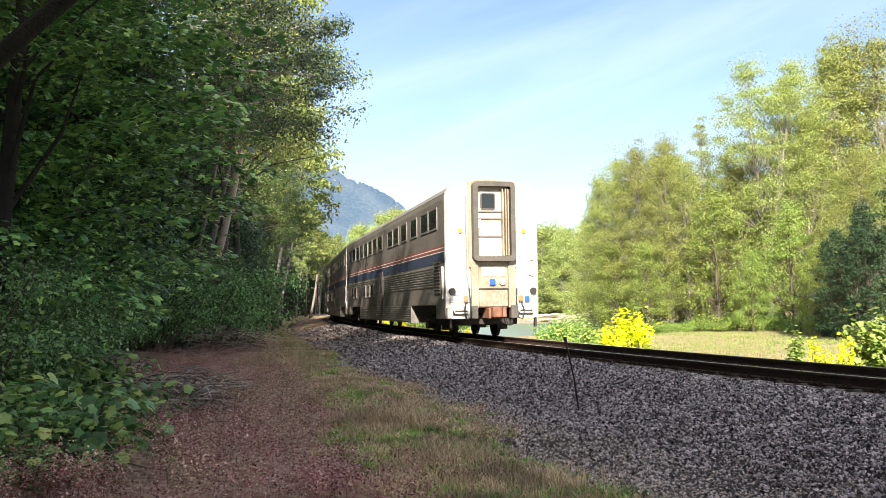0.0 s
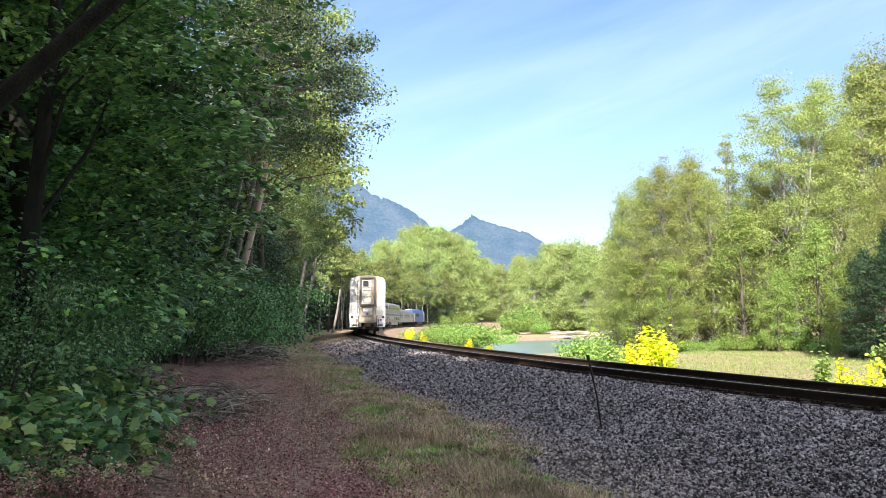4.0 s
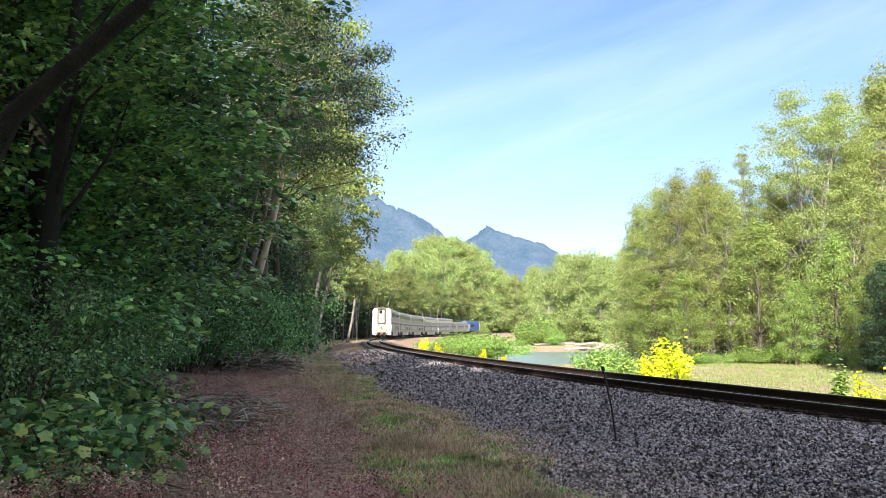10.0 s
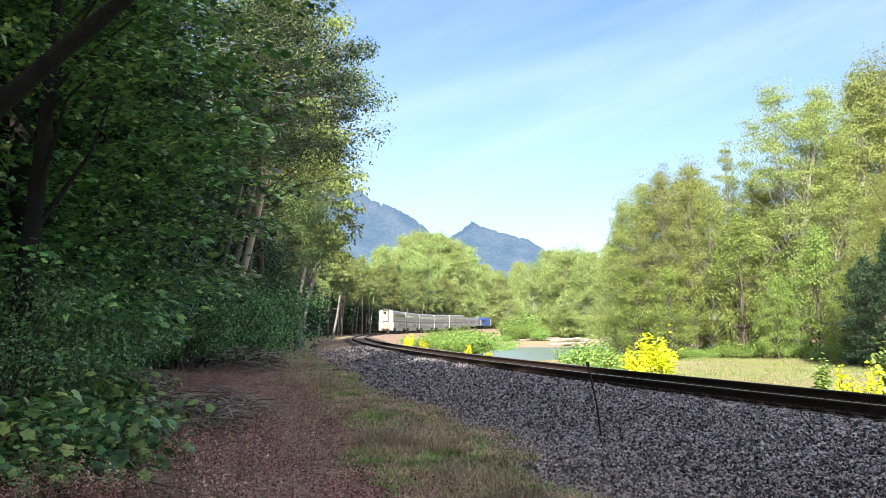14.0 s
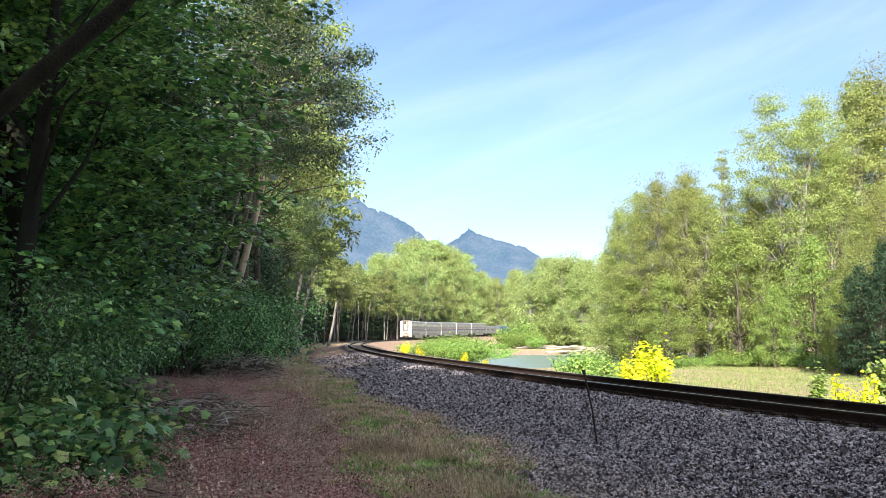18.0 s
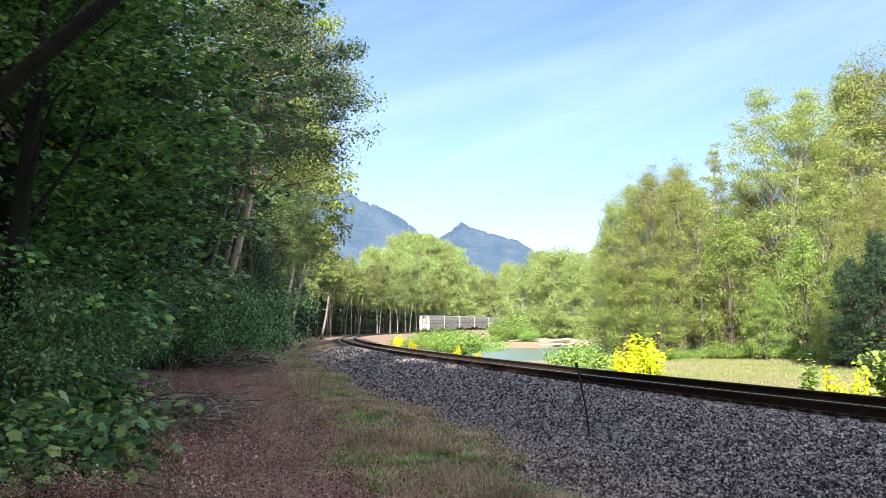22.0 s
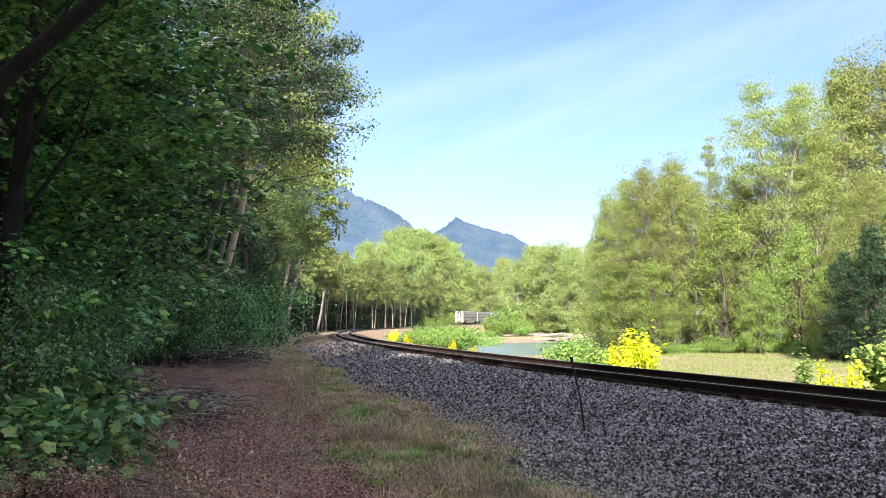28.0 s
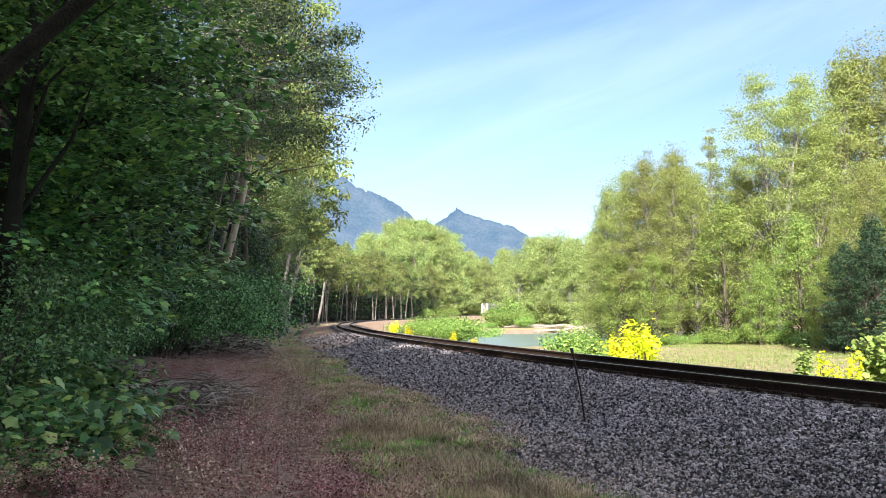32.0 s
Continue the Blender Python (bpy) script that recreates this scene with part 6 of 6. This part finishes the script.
for y0, y1, dens in ((6, 10, 3600), (10, 16, 2300), (16, 28, 900), (28, 60, 160)):
    x, y = scatter(int(dens * 1.1 * y1 * (y1 - y0)), -0.6 * y1, 0.5 * y1, y0, y1, wrng)
    g = grass_here(x, y) * np.clip(0.3 + 1.3 * smooth_noise(x, y, 51, 0.7), 0.05, 1)
    ok = visible(x, y) & (wrng.rand(len(x)) < g)
    x, y = x[ok], y[ok]
    dry = smooth_noise(x, y, 52, 1.7) + 0.5 * wrng.randn(len(x)) > -0.05
    GG.append(blades(x[~dry], y[~dry], 0.06, wrng, 0.006, 1.6))
    SS.append(blades(x[dry], y[dry], 0.08 * (1 + 0.5 * smooth_noise(x[dry], y[dry], 53, 0.7)), wrng, 0.0055, 1.6))
    x, y = scatter(int(dens * 0.03 * y1 * (y1 - y0)), -0.6 * y1, 0.5 * y1, y0, y1, wrng)
    ok = visible(x, y) & (wrng.rand(len(x)) < grass_here(x, y) * np.clip(0.5 + 1.6 * smooth_noise(x, y, 57, 1.6), 0, 1))
    k = 22
    far = 1 + y[ok] / 14
    x, y = (np.repeat(c[ok], k) + np.repeat(0.035 * far, k) * wrng.randn(int(ok.sum()) * k) for c in (x, y))
    tall_ = np.repeat(0.035 + 0.075 * wrng.rand(int(ok.sum())), k)
    green_ = np.repeat(wrng.rand(int(ok.sum())) < 0.45, k)
    SS.append(blades(x[~green_], y[~green_], tall_[~green_], wrng, 0.005 * (1 + y0 / 20), 1.7))
    GG.append(blades(x[green_], y[green_], tall_[green_] * 0.7, wrng, 0.0055 * (1 + y0 / 20), 1.7))
v, f = joined(GG)
tagged(new("grass", mesh_of("grass", v, f, L_GRASS)), "short green grass in patches beside the gravel", "grass", kind="stuff")
for x0, y0, n, h in ((-0.35, 11.9, 900, 0.24), (-0.9, 12.6, 500, 0.2), (-3.35, 24.5, 260, 0.45), (-3.6, 23.6, 160, 0.35), (0.3, 9.2, 700, 0.18), (1.0, 8.2, 600, 0.16), (-0.1, 8.0, 500, 0.18)):
    SS.append(blades(x0 + 0.28 * wrng.randn(n), y0 + 0.22 * wrng.randn(n), h, wrng, 0.004, 0.9))
v, f = joined(SS)
tagged(new("dry_grass", mesh_of("dry_grass", v, f, L_STRAW)), "bleached dry grass tufts along the path", "grass", kind="stuff")

# meadow behind the rails
x, y = scatter(100000, 6, 60, 20, 84, wrng)
u, _ = across(x, y)
ok = (river_depth(x, y) < 0.15) & (wrng.rand(len(x)) < np.clip((u - 3.2) / 5, 0, 1)) & (x > 0.25 * y) & (wrng.rand(len(x)) < 0.55 + 0.45 * smooth_noise(x, y, 61, 6))
v, f = blades(x[ok], y[ok], 0.07 + 0.1 * np.clip((u[ok] - 4) / 8, 0, 1), wrng, 0.012, 1.6)
tagged(new("meadow_grass", mesh_of("meadow_grass", v, f, L_FIELD)), "sunlit tall yellow-green meadow grass behind the railway", "grass", kind="stuff")

# fallen leaves and wood chips on the path
x, y = scatter(9000, -9, 10, 6, 34, wrng)
u, _ = across(x, y)
ok = visible(x, y) & (u < -2.5) & (u > -10)
P = np.stack([x[ok], y[ok], ground_z(x[ok], y[ok]) + 0.02], -1)
v, f = leaf_cards(P, 0.05, wrng, up=3.0, wide=0.5)
tagged(new("leaf_litter", mesh_of("leaf_litter", v, f, leaf_mat("dead_leaf", [(0.16, 0.10, 0.06), (0.30, 0.20, 0.12), (0.42, 0.34, 0.24)], trans=0.1, rough=0.8))), "scattered dead leaves and bark chips", "leaf litter", kind="stuff")

# ---- marker post, sticks, brush piles, rocks ----
def ground_at(px, py, heading=1.712, tilt_y=541.4, h=-0.57):
    """The ground point on a bearing and dip from the path."""
    d = (EYE_Z - h) * 1550 / (py - tilt_y)
    return d * math.tan(math.radians(heading) + math.atan((px - 784) / 1550)), d


bx, by = ground_at(1023, 733, h=-0.56)
bz = float(ground_z(bx, by))
post = tagged(new("marker_post"), "thin leaning steel marker post standing in the ballast", "post")
part("rod", tube_mesh("rod", M_STEEL, [(bx, by, bz - 0.3), (bx - 0.10, by, bz + 0.5), (bx - 0.215, by + 0.02, bz + 1.07)], 0.014, 8), post)
part("cap", tube_mesh("cap", M_DARK, [(bx - 0.212, by + 0.02, bz + 1.05), (bx - 0.226, by + 0.02, bz + 1.12)], 0.026, 8), post, "dark rubber cap")
rebase(post, (bx, by, bz))


def stick(name, label, points, r):
    v, f = tube(points, np.linspace(r, r * 0.5, len(points)), 6)
    return tagged(new(name, mesh_of(name, v, f, M_DEAD, True)), label, "stick")


sx, sy = ground_at(330, 790)
sz = float(ground_z(sx, sy))
stick("upright_stick", "short bare upright stick among the weeds", [(sx, sy, sz - 0.05), (sx + 0.004, sy, sz + 0.2), (sx + 0.015, sy, sz + 0.42)], 0.014)
stick("fallen_branch", "bent dead branch lying on the weeds", [(sx + 0.03, sy + 0.1, sz + 0.22), (sx + 0.25, sy + 0.15, sz + 0.30), (sx + 0.42, sy + 0.2, sz + 0.30), (sx + 0.58, sy + 0.3, sz + 0.24)], 0.012)
for px, py, dx, dz in ((60, 700, 0.30, 0.42), (255, 720, 0.10, 0.6), (410, 735, 0.03, 0.5), (272, 650, 0.16, 0.5), (292, 668, -0.1, 0.45), (310, 640, 0.22, 0.4), (330, 655, 0.05, 0.55), (352, 700, -0.18, 0.35), (300, 690, 0.25, 0.42),
                       (385, 690, 0.08, 0.3), (430, 770, -0.12, 0.34), (375, 790, 0.2, 0.22), (245, 660, -0.14, 0.6), (225, 640, 0.2, 0.55), (345, 730, 0.3, 0.16)):
    x_, y_ = ground_at(px, py + 60)
    z_ = float(ground_z(x_, y_))
    stick("dead_stem", "thin pale dead stem leaning among the shrubs", [(x_, y_, z_), (x_ + dx * 0.6, y_, z_ + dz * 0.7), (x_ + dx, y_ + 0.05, z_ + dz * 1.25)], 0.008)
stick("low_branch", "grey fallen branch under the leafy shrub", [(-3.75, 8.5, -0.30), (-3.3, 8.5, -0.28), (-2.9, 8.45, -0.33), (-2.5, 8.5, -0.45)], 0.018)


def brush_pile(x0, y0, w, d, h, n, seed, thick=1.0):
    rng = np.random.RandomState(seed)
    pcs = []
    for i in range(n):
        a = rng.rand() * 6.283
        c = np.array([x0 + (rng.rand() - 0.5) * w, y0 + (rng.rand() - 0.5) * d, 0])
        c[2] = float(ground_z(c[0], c[1])) + h * rng.rand() ** 1.5 * (1 - 0.6 * abs(c[0] - x0) / w)
        ln = rng.uniform(0.25, 0.9)
        dv = np.array([math.cos(a), math.sin(a), rng.uniform(-0.25, 0.45)]) * ln / 2
        pcs.append(tube([c - dv, c + [0, 0, 0.12 * rng.rand()], c + dv], [0.012 * thick * rng.uniform(0.5, 1.4), 0.010 * thick, 0.005 * thick], 4))
    v, f = joined(pcs)
    tagged(new("brush_pile", mesh_of("brush_pile", v, f, M_DEAD, True)), "heap of grey dead twigs and cut branches", "brush pile", kind="stuff")


x_, y_ = ground_at(342, 617)
brush_pile(x_ + 0.95, y_, 2.9, 2.6, 1.0, 560, 3, 1.5)
x_, y_ = ground_at(300, 735)
brush_pile(x_ + 0.15, y_, 1.4, 2.0, 0.62, 520, 4, 0.9)
x_, y_ = ground_at(205, 665)
brush_pile(x_, y_, 1.6, 2.0, 0.5, 90, 6)


def rock(x, y, size, seed):
    rng = np.random.RandomState(seed)
    bm = bmesh.new()
    bmesh.ops.create_icosphere(bm, subdivisions=2, radius=size)
    sc = rng.uniform(0.7, 1.2, 3)
    for v in bm.verts:
        k = 1 + 0.22 * noise.noise(v.co * (2.2 / size) + Vector((seed, 0, 0)))
        v.co = Vector((v.co.x * sc[0], v.co.y * sc[1], v.co.z * 0.7 * sc[2])) * k
    me = bpy.data.meshes.new("rock")
    bm.to_mesh(me)
    bm.free()
    me.materials.append(M_STONE if seed % 2 else M_TANROCK)
    ob = tagged(new("rock", me), "single larger stone lying in the ballast", "rock", group="larger stones in the ballast")
    ob.location = (x, y, float(ground_z(x, y)) + size * 0.25)


M_TANROCK = mat("tan_rock", (0.26, 0.22, 0.18), (0.42, 0.37, 0.31), 4, 0.85)
for i, (px, py, sz_) in enumerate(((1240, 706, 0.085), (1222, 657, 0.05), (1232, 702, 0.05), (1130, 655, 0.05), (845, 705, 0.06), (1015, 800, 0.045), (805, 740, 0.05), (1380, 730, 0.06), (960, 690, 0.05), (1460, 770, 0.06), (1200, 760, 0.05))):
    x_, y_ = ground_at(px, py, h=-0.45)
    rock(x_, y_, sz_, i)

# twigs and dry vines strewn over the ballast
v, f = [], []
for i in range(150):
    x_, y_ = float(wrng.uniform(0.3, 9)), float(wrng.uniform(7.5, 24))
    u_ = float(across(x_, y_)[0])
    if u_ < -6 or u_ > -1.3:
        continue
    a, ln, z_ = wrng.uniform(0, 6.283), wrng.uniform(0.06, 0.3), float(ground_z(x_, y_)) + 0.04
    bow = wrng.uniform(-0.35, 0.35) * ln
    pts = [(x_ + math.cos(a) * ln * q - math.sin(a) * bow * (1 - 4 * q * q), y_ + math.sin(a) * ln * q + math.cos(a) * bow * (1 - 4 * q * q), z_ + 0.03 * math.cos(5 * q + i)) for q in (-0.5, -0.2, 0.15, 0.5)]
    v.append(tube(pts, [0.005, 0.006, 0.005, 0.003], 4))
v, f = joined(v)
tagged(new("twigs", mesh_of("twigs", v, f, M_LOG, True)), "pale dry twigs strewn over the ballast", "twigs", kind="stuff")

# driftwood on the gravel bar
drng = np.random.RandomState(8)
for i in range(60):
    px, d = drng.uniform(915, 1075), drng.uniform(163, 184)
    x_, y_, _ = far_at(px, 0, d)
    z_ = float(ground_z(x_, y_))
    a, ln = drng.normal(0.0, 0.35), drng.uniform(2.5, 9)
    dx, dy = math.cos(a) * ln / 2, math.sin(a) * ln / 2
    r = drng.uniform(0.12, 0.32)
    z_ = max(z_, WATER_Z) + r * 0.8
    v, f = tube([(x_ - dx, y_ - dy, z_), (x_, y_, z_ + drng.uniform(-0.1, 0.25)), (x_ + dx, y_ + dy, z_ + drng.uniform(-0.1, 0.4))], [r, r * 0.8, r * 0.5], 7)
    tagged(new("drift_log", mesh_of("drift_log", v, f, M_LOG, True)), "bleached drift log stranded on the gravel bar", "log", group="drift logs on the bar")

# leafy plants at the foot of the wood, close by
THIM = [lambda i=i: shrub("thimbleberry_plant", "low plant with broad lobed pale green leaves", 1.3, 1.2, 0.85, L_THIMBLE, 460, 0.115, 600 + i, lobed=True, lobes=BROAD_LOBES, humps=9, category="plant") for i in range(3)]
thim = planter(THIM)
for i, (px, py) in enumerate(((25, 880), (85, 870), (60, 800), (120, 800), (170, 770), (10, 770), (115, 735), (60, 725), (190, 735), (120, 850), (-20, 830), (20, 710), (-40, 760), (150, 705))):
    x_, y_ = ground_at(px, py)
    thim(i, x_, y_, 50 * i, 0.68 + 0.07 * (i % 5))


# ---- motion ----
CAR = 25.9
TRAIN = [(last_coach(), CAR * 0.5, 9.07)]
coach_proto = coach()
for i in range(1, 5):
    TRAIN.append((coach_proto if i == 1 else copy_thing(coach_proto, Matrix()), CAR * (i + 0.5), 9.07))
TRAIN.append((baggage(), CAR * 5.5, 9.07))
TRAIN.append((locomotive(), CAR * 6 + 10.9, 6.6))


def tail(t):
    """Arc length of the last coach's rear face at t seconds."""
    return 12.576 * t - 0.1534 * t * t / 2 + 0.007 * t ** 3 / 6


def motions():
    times = [i * 0.5 for i in range(65)]
    for ob, ahead, half_base in TRAIN:
        rows = []
        for t in times:
            s = tail(t) + ahead
            a, b = on_line(s - half_base), on_line(s + half_base)
            d = b - a
            yaw = math.degrees(math.atan2(-d.x, d.y))
            c = (a + b) / 2
            rows.append((t, pose(c.x, c.y, c.z, math.degrees(math.atan2(d.z, math.hypot(d.x, d.y))), 0, yaw)))
        walk(ob, rows)
    for w, dy in ROLLERS:
        walk(w, [(k / 30, pose(0, dy, 0, -math.degrees(tail(k / 30) / WHEEL_R) % 360)) for k in range(961)])


motions()
